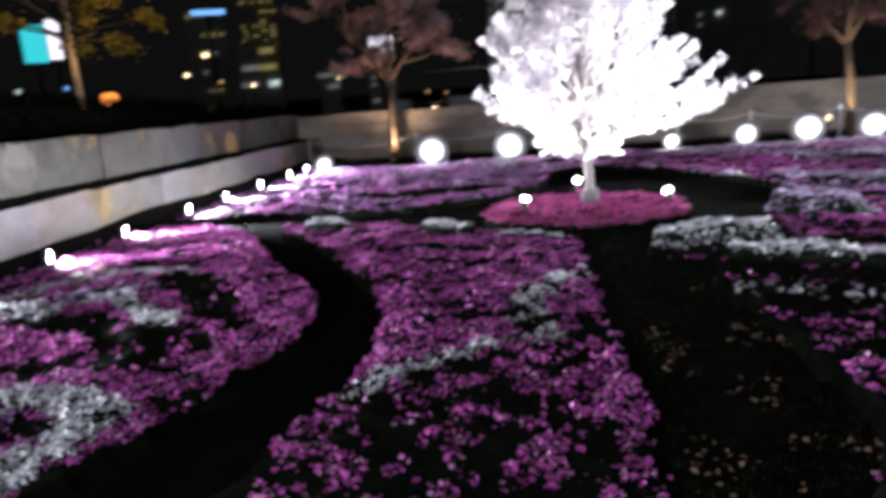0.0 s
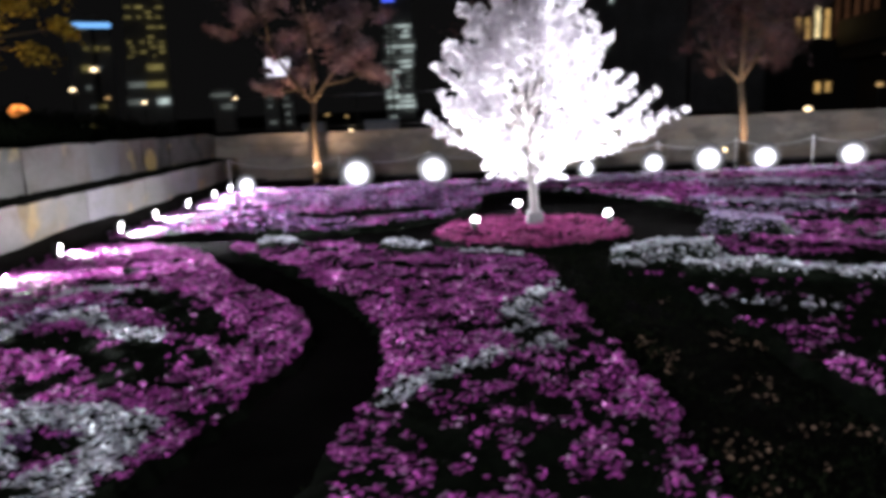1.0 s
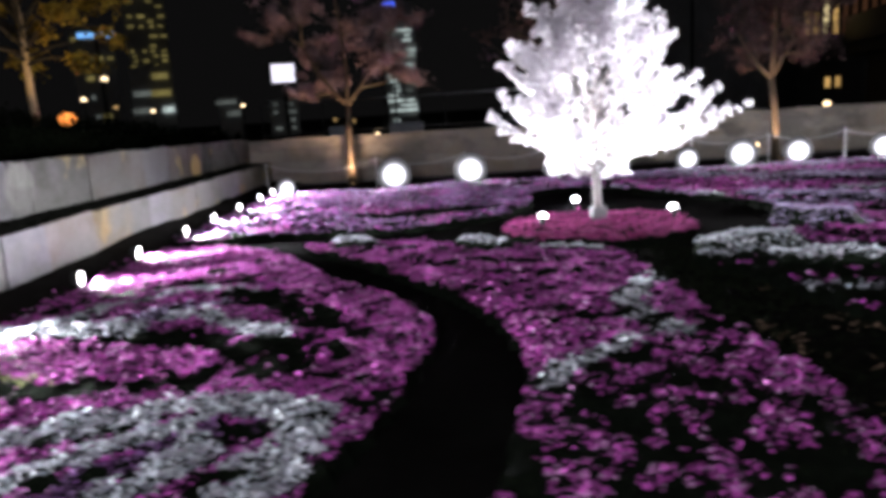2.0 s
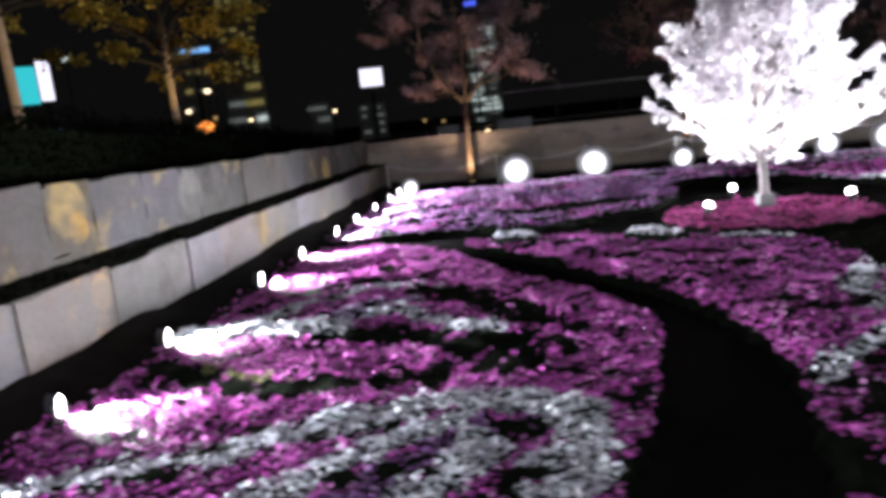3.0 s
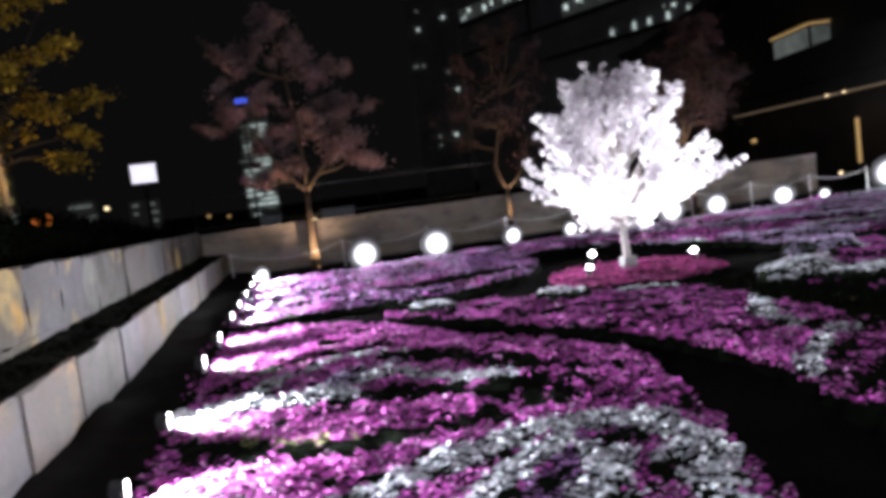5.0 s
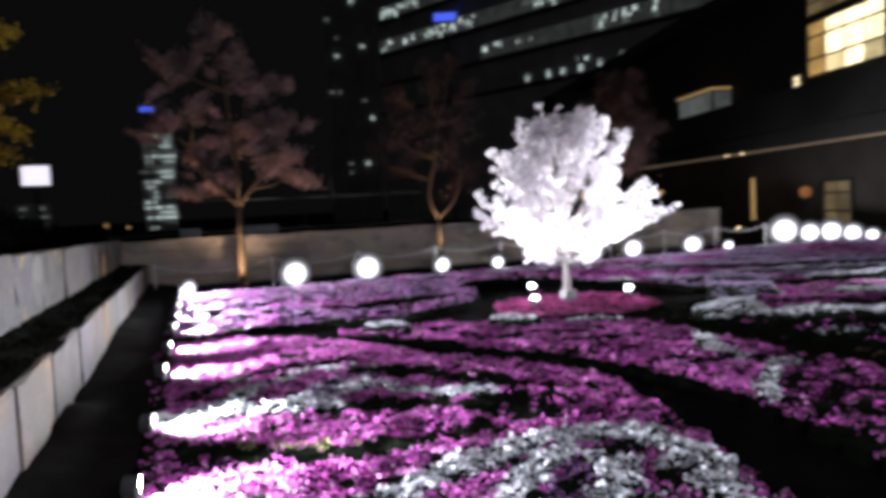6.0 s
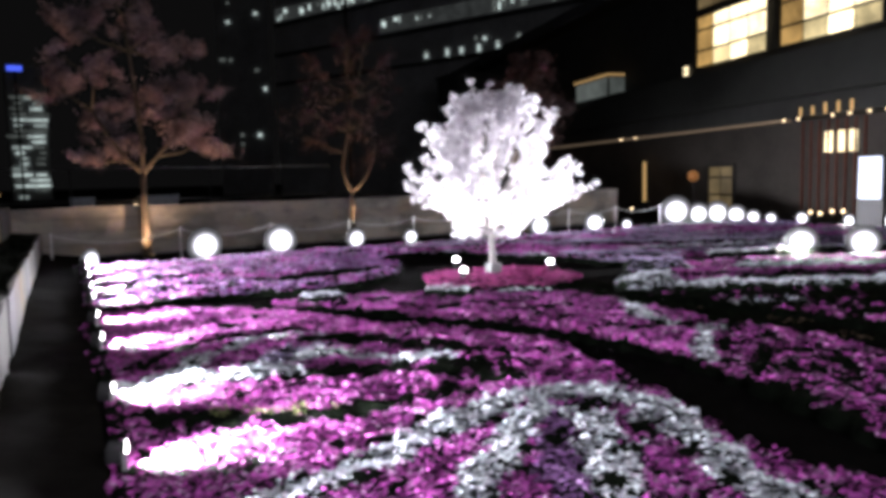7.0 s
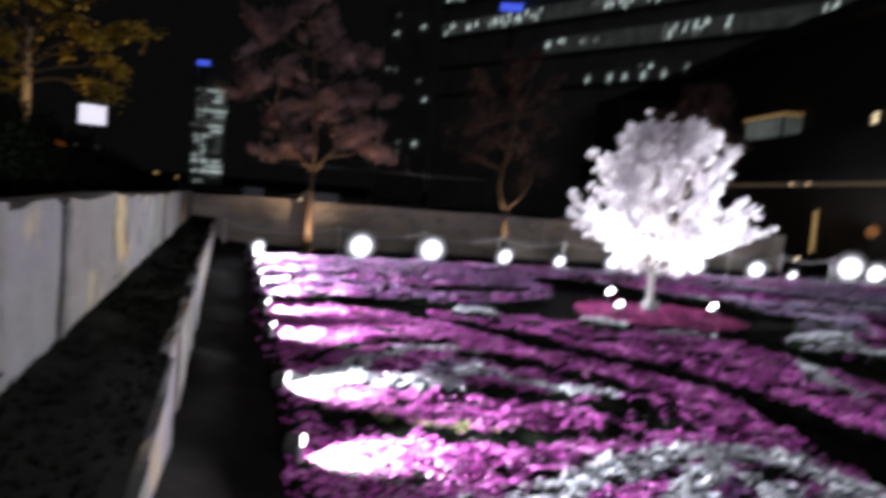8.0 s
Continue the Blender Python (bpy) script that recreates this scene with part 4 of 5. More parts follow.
def blossom_tree(place):
    """A slim trunk, limbs that sweep up and out, and sprays of blossom along their outer halves."""
    r = random.Random(5)
    ob = thing("blossom_tree", "artificial tree of white blossom, brightly lit from below", "tree", "", "", place)
    part("trunk", tube([(0, 0, 0.08), (-0.01, 0.01, 0.4), (-0.03, 0.0, 0.9), (-0.06, 0.02, 1.6), (-0.1, 0.0, 2.3)], [0.056, 0.05, 0.044, 0.03, 0.01], 10), M_BARK_PALE, ob, "pale slender trunk", True)
    part("collar", boxed((-0.09, -0.09, 0.06), (0.09, 0.09, 0.24), 0.015), M_CONCRETE, ob, "small pale grey base block")
    bm, at = bmesh.new(), []

    def puff(p, half):
        """A ball of blossom round a twig."""
        for _ in range(int(15 * (half / 0.06) ** 2)):
            d = Vector((r.gauss(0, 1), r.gauss(0, 1), r.gauss(0, 1))).normalized()
            at.append(p + d * half * r.uniform(0.45, 1.0))

    def bough(base, d, reach, thick, bare):
        """One limb with puffs of blossom along its outer part, and twigs that carry more."""
        pts = limb(base, d, reach, 0.09, 9, r)
        tube(pts, [thick * (1 - 0.09 * n) for n in range(len(pts))], 5, bm)
        for n in range(int(bare * 9), 9):
            puff(pts[n], r.uniform(0.045, 0.065))
            puff(pts[n].lerp(pts[n + 1], 0.5), r.uniform(0.04, 0.055))
            way = Vector((r.uniform(-1, 1), r.uniform(-1, 1), r.uniform(-0.5, 0.8))) + 0.6 * d
            side = limb(pts[n], way, r.uniform(0.14, 0.26), 0.14, 2, r)
            tube(side, [0.006, 0.004, 0.002], 4, bm, False)
            puff(side[1], r.uniform(0.04, 0.055))
            puff(side[2], r.uniform(0.045, 0.07))
        puff(pts[-1], r.uniform(0.05, 0.075))

    for k in range(96):
        h = k / 96
        z0 = 0.58 + 1.5 * h ** 1.1
        a = k * 2.39996 + r.uniform(-0.3, 0.3)
        d = Vector((math.cos(a), math.sin(a), 0.22 + 1.5 * h ** 1.1 + r.uniform(-0.12, 0.25))).normalized()
        base, reach = Vector((-0.02 - 0.03 * z0, 0, z0)), 0.3
        while reach < 2.2:
            q = base + d * reach
            if math.hypot(q.x, q.y + 0.22) > crown_reach(q.z) or q.z > 2.52:
                break
            reach += 0.04
        bough(base, d, reach * r.choice((0.72, 0.86, 0.95, 1.0, 1.06)), 0.016 - 0.007 * h, 0.56)
    # Long low boughs that reach past the crown
    for a, up, reach in ((0.04, 0.25, 1.8), (0.14, 0.2, 1.55), (-0.12, 0.34, 1.6), (3.05, 0.38, 1.36), (1.1, 0.45, 1.2), (2.2, 0.45, 1.2), (4.0, 0.5, 1.2), (5.3, 0.45, 1.25), (0.5, 0.35, 1.25), (3.5, 0.6, 1.3), (5.9, 0.42, 1.35), (2.75, 0.85, 1.45), (0.3, 0.85, 1.5), (3.2, 1.1, 1.5), (3.4, 1.5, 1.6), (0.1, 1.2, 1.5), (2.9, 1.9, 1.75)):
        bough(Vector((-0.02, 0, 0.72)), Vector((math.cos(a), math.sin(a), up)).normalized(), reach, 0.018, 0.45)
    part("branchwork", bm, M_BARK_PALE, ob, "thin pale branches")
    at = np.array([p for p in at if p.z > 0.62])
    v, f = scattered(BLOOM, at, np.array([r.uniform(0.024, 0.038) for _ in at]), 1.4)
    bulk("blossom", v, f, M_BLOSSOM, "dense clusters of white five-petalled blossom", "", ob, "stuff")
    return ob


blossom_tree((0.02, 8.2, 0.0))


def tree_spot(place, target):
    ob = thing("tree_spotlight", "small white uplight in the rose-pink bed", "spotlight", "uplights round the blossom tree", "", place)
    d = (Vector(target) - Vector(place)).normalized()
    m = Matrix.Translation((0, 0, 0.13)) @ d.to_track_quat("Z", "Y").to_matrix().to_4x4()
    part("housing", lathe([(0.02, -0.06), (0.038, -0.045), (0.043, 0.02)], 12, None, m), M_BLACK, ob, "", True)
    part("lens", lathe([(0.042, 0.021), (0.043, 0.035), (0.035, 0.055), (0.018, 0.066), (0.001, 0.069)], 12, None, m), M_BEAM_SMALL, ob, "glowing lens")
    part("stake", tube([(0, 0, -0.02), (0, 0, 0.09)], [0.008, 0.012]), M_BLACK, ob)
    eye = Vector(place) + Vector((0, 0, 0.13)) + d * 0.08
    lamp("tree_beam", "SPOT", eye, target, TREE_SPOT, (0.97, 0.95, 1.0), 0.16, 78, 0.8)


for x, y in ((-0.11, 9.11), (-0.69, 7.8), (0.83, 7.93)):
    tree_spot((x, y, 0.06), (0.0, 8.1, 2.6))


# ---- rope barrier ----
POSTS = [-5.7, -3.36, -1.5, 0.29, 1.9, 3.25, 4.85, 6.42, 8.0, 9.6]
barrier = thing("rope_barrier", "low metal posts with a slack pale rope", "barrier")
for x in POSTS:
    bm = lathe([(0.03, 0.0), (0.03, 0.008), (0.017, 0.012), (0.017, 0.57), (0.022, 0.575), (0.022, 0.59), (0.008, 0.598)], 10)
    ob = part("post", bm, M_POST, barrier, "", True)
    ob.location = (x, 15.0, 0.0)
for a, b in zip(POSTS, POSTS[1:]):
    pts = [(a + (b - a) * k / 14, 15.0, 0.56 - 0.2 * min(1, (b - a) / 2.4) * (1 - (k / 7 - 1) ** 2)) for k in range(15)]
    part("rope", tube(pts, 0.012, 6), M_ROPE, barrier, "", True)


# ---- trees ----
def leafy_tree(place, height, fork, spread, bark, foliage, label, seed, clumps, leaf, density=70, tuft=0.24, low=0.12, twig=None, girth=1.0):
    """A trunk that runs on as a leader, limbs off it, and leaves in tufts at the limbs' ends."""
    r = random.Random(seed)
    ob = thing("tree", label, "tree", "garden trees", "", place)
    lean = r.uniform(-0.05, 0.05)
    top = Vector((lean * 1.5, 0, fork))
    lead = [(0, 0, -0.05), (0.01, 0, 0.25), (lean, 0.02, fork * 0.6), top]
    for k in range(1, 5):
        lead.append((top.x + r.uniform(-0.1, 0.1) * k * 0.5, r.uniform(-0.1, 0.1) * k * 0.5, fork + (height - fork) * 0.2 * k))
    part("trunk", tube(lead, [girth * k for k in (0.13, 0.09, 0.078, 0.07, 0.05, 0.035, 0.022, 0.012)], 10), bark, ob, "", True)
    bm, at = bmesh.new(), []
    for k in range(clumps):
        a = k * 2.39996 + r.uniform(-0.5, 0.5)
        h = (k + 0.5) / clumps
        z = fork + (height - fork) * (low + (1 - low) * h)
        wide = spread * (1 - 0.78 * h ** 2.2) * r.uniform(0.5, 1.0)
        tip = Vector((math.cos(a) * wide, math.sin(a) * wide, z))
        s = 0.35 * (z - fork) / (height - fork) * 5
        n = 3 + min(3, int(s))
        base = Vector(lead[n]).lerp(Vector(lead[n + 1]), min(1, s - int(s)))
        mid = base.lerp(tip, 0.55) + Vector((r.uniform(-0.12, 0.12), r.uniform(-0.12, 0.12), r.uniform(-0.05, 0.12)))
        tube([base, base.lerp(mid, 0.5) + Vector((0, 0, 0.05)), mid, tip], [0.035 * (1 - 0.5 * h), 0.024, 0.016, 0.005], 6, bm)
        for _ in range(3):
            reach = spread * tuft * r.uniform(0.3, 0.7)
            heart = mid.lerp(tip, r.uniform(0.3, 1.1)) + Vector((r.gauss(0, 0.12), r.gauss(0, 0.12), r.gauss(0, 0.1)))
            for _ in range(int(density * r.uniform(0.12, 0.5))):
                at.append(heart + Vector((r.gauss(0, 0.62), r.gauss(0, 0.62), r.gauss(0, 0.4))) * reach)
    part("branchwork", bm, twig or bark, ob)
    at = np.array(at)
    v, f = scattered(LEAF, at, np.array([r.uniform(0.7, 1.35) * leaf for _ in at]), 1.1)
    bulk("crown", v, f, foliage, "loose crown of small leaves in tufts", "", ob, "stuff")
    return ob


def russet_tree(place, label, seed, trunk, forks, clumps, leaf, girth=1.0, fullness=1.0, foliage=M_RUSSET):
    """A garden tree. trunk: (x, z) rows up to the fork; forks: limbs as (x, y, z) rows; clumps: masses of leaves as (x, y, z, half width), each on a limb of its own."""
    r = random.Random(seed)
    ob = thing("tree", label, "tree", "garden trees", "", place)
    rows = [(x, 0.0, z) for x, z in trunk]
    part("trunk", tube(rows, [girth * (0.085 - 0.03 * k / (len(rows) - 1)) * (1.3 if k == 0 else 1) for k in range(len(rows))], 10), M_BARK, ob, "", True)
    ends = [Vector(rows[-1])]
    for line in forks:
        part("limb", tube(line, [girth * (0.05 - 0.03 * k / (len(line) - 1)) for k in range(len(line))], 8), M_BARK, ob, "", True)
        ends += [Vector(p) for p in line[1:]]
    bm, at = bmesh.new(), []
    for x, y, z, half in clumps:
        heart = Vector((x, y, z))
        below = [p for p in ends if p.z < z + 0.1] or ends
        base = min(below, key=lambda p: (p - heart).length)
        mid = base.lerp(heart, 0.55) + Vector((r.uniform(-0.1, 0.1), r.uniform(-0.1, 0.1), -0.08))
        tube([base, mid, heart], [0.026, 0.017, 0.006], 6, bm)
        for _ in range(8):
            lobe = heart + Vector((r.gauss(0, 0.55), r.gauss(0, 0.55), r.gauss(0, 0.42))) * half
            tube([mid.lerp(heart, 0.5), lobe], [0.008, 0.003], 4, bm, False)
            wide, tall = half * r.uniform(0.14, 0.34), half * r.uniform(0.09, 0.22)
            slope = r.uniform(-0.9, 0.9)
            for _ in range(int(fullness * r.uniform(60, 190))):
                dx, dy = r.gauss(0, wide), r.gauss(0, wide)
                at.append(lobe + Vector((dx, dy, slope * dx + r.gauss(0, tall))))
    part("branchwork", bm, M_BARK_DARK, ob)
    at = np.array(at)
    v, f = scattered(LEAF, at, np.array([r.uniform(0.7, 1.3) * leaf for _ in at]), 1.1)
    bulk("crown", v, f, foliage, "tiered crown of small leaves in uneven clumps", "", ob, "stuff")
    return ob


def crown_clumps(seed, count, low, high, wide, half, lean=0.0):
    """Clumps in a cone-like crown, broad low down and narrow at the top, with gaps."""
    r = random.Random(seed)
    rows = []
    for k in range(count):
        h = (k + 0.5) / count
        reach = wide * float(np.interp(h, (0, 0.35, 0.6, 1), (0.7, 1.0, 0.85, 0.25))) * r.uniform(0.5, 1.0)
        a = k * 2.39996 + r.uniform(-0.5, 0.5)
        rows.append((math.cos(a) * reach + lean * h, math.sin(a) * reach, low + (high - low) * h, half * (1.1 - 0.45 * h) * r.uniform(0.75, 1.2)))
    return rows


RUSSET = "slender tree with dusky russet leaves lit from below"
russet_tree((-3.97, 15.6, 0), RUSSET, 12, [(0.0, -0.05), (0.01, 0.5), (0.0, 1.1), (0.03, 1.75)],
            [[(0.03, 0, 1.7), (-0.25, 0.05, 2.0), (-0.6, 0.1, 2.5), (-0.85, 0.1, 3.0)], [(0.03, 0, 1.7), (0.3, -0.05, 2.05), (0.7, 0, 2.5), (0.95, 0, 3.1)], [(0.03, 0, 1.7), (0.05, 0.1, 2.4), (0.0, 0.1, 3.2), (-0.1, 0.1, 4.2), (-0.15, 0.1, 4.9)]],
            [(-1.04, 0.2, 4.7, 0.42), (-0.35, -0.2, 5.2, 0.45), (0.24, 0.3, 4.8, 0.38), (0.85, -0.2, 4.1, 0.46), (1.27, 0.1, 3.5, 0.32), (-1.47, 0.2, 3.5, 0.45), (-0.78, -0.4, 3.76, 0.4),
             (0.0, 0.3, 3.15, 0.5), (0.85, -0.3, 2.65, 0.5), (1.2, 0.3, 2.35, 0.34), (-0.65, 0.7, 2.72, 0.42), (-0.35, 0.4, 2.2, 0.35), (-0.95, 0.3, 2.08, 0.26), (0.5, 0.5, 3.5, 0.4)], 0.058, 1.0, 2.1)
russet_tree((0.62, 15.67, 0), "forked slender tree with sparse russet leaves in a dimmed colour", 8, [(0.0, -0.05), (0.01, 0.4), (0.0, 0.8), (0.0, 1.24)],
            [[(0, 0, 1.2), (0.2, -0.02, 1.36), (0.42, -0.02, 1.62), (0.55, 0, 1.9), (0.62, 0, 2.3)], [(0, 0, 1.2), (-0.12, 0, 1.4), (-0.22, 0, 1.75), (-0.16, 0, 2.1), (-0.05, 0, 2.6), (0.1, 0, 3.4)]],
            crown_clumps(5, 14, 2.2, 4.9, 1.3, 0.5, 0.1), 0.055, 0.95, 0.42, M_RUSSET_DIM)
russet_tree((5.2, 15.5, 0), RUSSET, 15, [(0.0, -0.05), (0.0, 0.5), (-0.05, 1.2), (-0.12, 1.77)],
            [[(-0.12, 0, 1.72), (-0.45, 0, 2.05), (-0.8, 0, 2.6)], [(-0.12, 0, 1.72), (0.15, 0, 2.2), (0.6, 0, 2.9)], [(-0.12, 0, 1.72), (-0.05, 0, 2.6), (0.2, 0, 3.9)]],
            crown_clumps(33, 15, 2.25, 4.6, 1.2, 0.54, 0.35), 0.06, 1.0, 1.1, M_RUSSET_DIM)
for x, y, dx in ((-3.97, 15.6, 0.06), (0.62, 15.67, 0.02), (5.2, 15.5, -0.06)):
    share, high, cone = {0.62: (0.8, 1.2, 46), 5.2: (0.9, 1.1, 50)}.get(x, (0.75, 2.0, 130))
    up = thing("tree_uplight", "small warm uplight at a tree's foot", "spotlight", "warm tree uplights", "", (x + dx, y - 0.48, 0))
    part("housing", lathe([(0.05, -0.02), (0.05, 0.05), (0.055, 0.06)], 12), M_BLACK, up, "", True)
    part("lens", lathe([(0.001, 0.062), (0.045, 0.063), (0.045, 0.0605)], 12), M_COLUMN, up, "warm glowing lens")
    lamp("uplight_beam", "SPOT", (x + dx, y - 0.48, 0.1), (x, y + 0.1, high + 0.2), 2.2 * UPLIGHT * share, (1.0, 0.68, 0.46), 0.03, cone, 1.0)
GOLDEN = "street tree with golden leaves behind the hedge"
for n, (x, y, h) in enumerate(((-8.75, 8.05, 6.0), (-8.6, 11.75, 6.0))):
    # Light on the trunk and dimness of the twigs are put into two barks.
    leafy_tree((x, y, 0.3), h, 2.9 if n == 0 else 2.3, 2.0, M_BARK_LIT, M_GOLD, GOLDEN, 60 + n, 30, 0.085, 270, 0.15, 0.0, M_BARK_UNLIT, 0.8)
    lamp("street_uplight", "SPOT", (x + 0.45, y - 0.7, 1.75), (x, y, 3.4), 34 if n == 0 else 52, (1.0, 0.68, 0.28), 0.05, 90, 0.8)


# ---- hedge behind the upper wall ----
def hedge(name, x0, x1, y0, y1, height, label):
    ob = thing(name, label, "hedge")
    n = 26000
    y = y0 + (y1 - y0) * rng.uniform(0, 1, n) ** 1.25
    h = np.array([height(v) for v in y]) + 0.25 * (field(y, 0 * y, 0.6, 4) - 0.5)
    face = rng.uniform(0, 1, n) < 0.6
    x = np.where(face, x1 + rng.normal(0, 0.05, n), rng.uniform(x0, x1, n))
    z = np.where(face, rng.uniform(0.8, 1, n) * 0 + 0.9 + (h - 0.9) * rng.uniform(0, 1, n), h + rng.normal(0, 0.05, n))
    v, f = scattered(LEAF, np.stack([x, y, z], -1), rng.uniform(0.04, 0.08, n), 1.2)
    bulk("leaf_cover", v, f, M_HEDGE_SHADED, "clipped evergreen leaves darkened by painted shade", "", ob, "stuff")
    bm = bmesh.new()
    lo = [bm.verts.new((x, yy, zz)) for yy in (y0, y1) for x in (x0 + 0.06, x1 - 0.06) for zz in (-0.05, height(yy) - 0.12)]
    for q in ((0, 1, 3, 2), (4, 6, 7, 5), (1, 5, 7, 3), (0, 4, 5, 1), (2, 3, 7, 6), (0, 2, 6, 4)):
        bm.faces.new([lo[k] for k in q])
    bmesh.ops.recalc_face_normals(bm, faces=bm.faces)
    part("inner_core", bm, M_HEDGE_SHADED, ob)


hedge("hedge", -8.5, -7.3, -4.0, 19.0, lambda y: 2.3 - 0.062 * y, "tall dark evergreen hedge behind the stone wall")


# ---- city beyond ----
def tower(place, size, turn, label, rows, cols, lit, win, skins, seed, z0=0.0, top=None):
    """An office tower with its lit windows on the two faces towards the garden."""
    r = random.Random(seed)
    w, d, h = size
    ob = thing("office_tower", label, "building", "city towers", "", place, turn)
    bm = boxed((-w / 2, 0, -0.5), (w / 2, d, h))
    boxed((-w * 0.3, d * 0.2, h), (w * 0.25, d * 0.7, h + h * 0.04), 0, bm)
    part("wall", bm, M_CITY, ob)
    me = {}
    for skin in skins:
        bm = boxed((-win[0] / 2, -0.25, -win[1] / 2), (win[0] / 2, 0.05, win[1] / 2))
        bm.faces.ensure_lookup_table()
        m = bpy.data.meshes.new("window")
        bm.to_mesh(m)
        bm.free()
        m.materials.append(skin)
        me[skin.name] = m
    for k in range(rows):
        z = z0 + ((top or h) - z0) * (k + 0.5) / rows
        strong = r.random()
        for c in range(cols):
            if r.random() < lit * (0.4 + 1.2 * strong):
                x = -w / 2 + w * (c + 0.5) / cols
                shared("window", me[r.choice(skins).name], ob, pose(x + r.uniform(-0.15, 0.15) * w / cols, 0, z) @ Matrix.Diagonal((r.uniform(0.4, 1.25), 1, r.uniform(0.55, 1.1), 1)))
    return ob


def sign(name, label, place, size, skin, turn=0):
    ob = thing(name, label, "sign", "", "", place, turn)
    part("panel", boxed((-size[0] / 2, -0.1, -size[1] / 2), (size[0] / 2, 0.0, size[1] / 2), 0.04), skin, ob)
    part("case", boxed((-size[0] / 2 - 0.12, 0.01, -size[1] / 2 - 0.12), (size[0] / 2 + 0.12, 0.4, size[1] / 2 + 0.12), 0.05), M_TOWER, ob)
    part("mast", boxed((-0.15, 0.1, -place[2] - 0.1), (0.15, 0.35, -size[1] / 2)), M_TOWER, ob)
    return ob


tower((-10.1, 119.5, 0), (4.9, 8, 18.5), 5, "dark office tower with bands of white windows", 19, 2, 0.75, (2.1, 0.27), [M_COOLWIN, M_COOLWIN, M_COOLDIM], 4, 0.0, 14.8)
sign("roof_sign", "blue roof sign on a dark tower", (-11.3, 119.0, 18.4), (1.9, 0.75), M_BLUESIGN)
tower((-43.2, 86.0, 0), (4.6, 6, 13.2), 26, "dark tower with pale blue roof sign", 6, 4, 0.25, (0.7, 0.5), [M_YELWIN, M_COOLDIM], 9)
sign("roof_sign", "long pale blue lit roof sign", (-42.4, 85.4, 12.4), (3.9, 0.62), M_SKYSIGN, 26)
tower((-43.0, 101.5, 0), (5.2, 6, 22), 24, "tower with rows of yellow windows", 20, 4, 0.65, (0.85, 0.3), [M_YELWIN], 12, 9.0)
tower((-35.5, 82.6, 0), (4.6, 6, 8.2), 24, "low office block with white window bands", 3, 2, 1.0, (1.9, 0.62), [M_COOLWIN, M_COOLDIM, M_YELWIN], 17, 2.6)
tower((-25.0, 76.0, 0), (2.2, 4, 4.3), 18, "small block with white windows", 3, 1, 1.0, (1.7, 0.5), [M_COOLDIM, M_COOLWIN], 21, 0.8)
tower((-19.5, 76.5, 0), (3.0, 4, 3.6), 14, "small block with dim windows", 4, 2, 0.7, (0.9, 0.25), [M_COOLDIM], 22, 0.3)
sign("billboard", "bright white lilac screen on a mast", (-18.4, 72.8, 6.05), (2.25, 1.75), M_WHITESIGN, 12)
sign("billboard", "turquoise advertising screen on a mast", (-43.3, 55.7, 7.5), (1.8, 3.0), M_CYAN, 37)
sign("billboard", "white panel beside the turquoise screen", (-42.1, 56.6, 7.8), (1.0, 3.2), M_WHITESIGN, 37)


def street_lamp(place, skin, label, radius=0.16):
    ob = thing("street_lamp", label, "lamp", "far street lamps", "", place)
    bm = bmesh.new()
    bmesh.ops.create_icosphere(bm, subdivisions=2, radius=radius, matrix=Matrix.Diagonal((1.2, 1.2, 0.85, 1)))
    part("shade", bm, skin, ob, "glowing globe", True)
    part("pole", tube([(0, 0, -place[2] - 0.05), (0, 0, -radius * 0.8)], [0.05, 0.03]), M_BLACK, ob)


street_lamp((-8.2, 12.0, 1.72), M_ORANGE, "orange lamp above the dark hedge", 0.13)
for x, y, z, s, skin in (
    (-23.5, 46.0, 4.73, 0.3, M_WARMLAMP), (-25.0, 46.0, 3.56, 0.25, M_WARMLAMP), (-33.0, 46.0, 7.85, 0.34, M_COOLWIN), (-29.5, 60.0, 3.4, 0.3, M_COLUMN), (-24.4, 55.0, 2.8, 0.24, M_WARMLAMP), (-19.0, 60.0, 2.9, 0.24, M_WARMLAMP),
    (-11.4, 59.0, 1.3, 0.22, M_COLUMN), (-9.9, 59.2, 1.1, 0.2, M_COLUMN), (-3.81, 19.9, 0.95, 0.1, M_WARMLAMP), (12.7, 24.0, 1.6, 0.16, M_COLUMN), (10.46, 24.0, 0.92, 0.17, M_WARMLAMP), (-41.0, 50.0, 3.6, 0.3, M_COOLWIN), (-38.0, 51.5, 3.6, 0.26, M_SKYSIGN),
):
    street_lamp((x, y, z), skin, "small glowing lamp in the dark street", 0.6 * s)

# Office block with long slanting bands of light
office = thing("office_block", "large dark office block with long bands of lit windows", "building", "city towers", "", (18.0, 89.0, 0), math.degrees(math.atan2(-0.9, 0.44)))
part("wall", boxed((0, 0, -0.5), (60, 14, 32)), M_CITY, office)
r = random.Random(77)
win = boxed((-0.13, -0.2, -0.22), (0.13, 0.05, 0.22))
cool_me, dim_me = bpy.data.meshes.new("window"), bpy.data.meshes.new("window")
win.to_mesh(cool_me)
win.to_mesh(dim_me)
win.free()
cool_me.materials.append(M_COOLWIN)
dim_me.materials.append(M_COOLDIM)
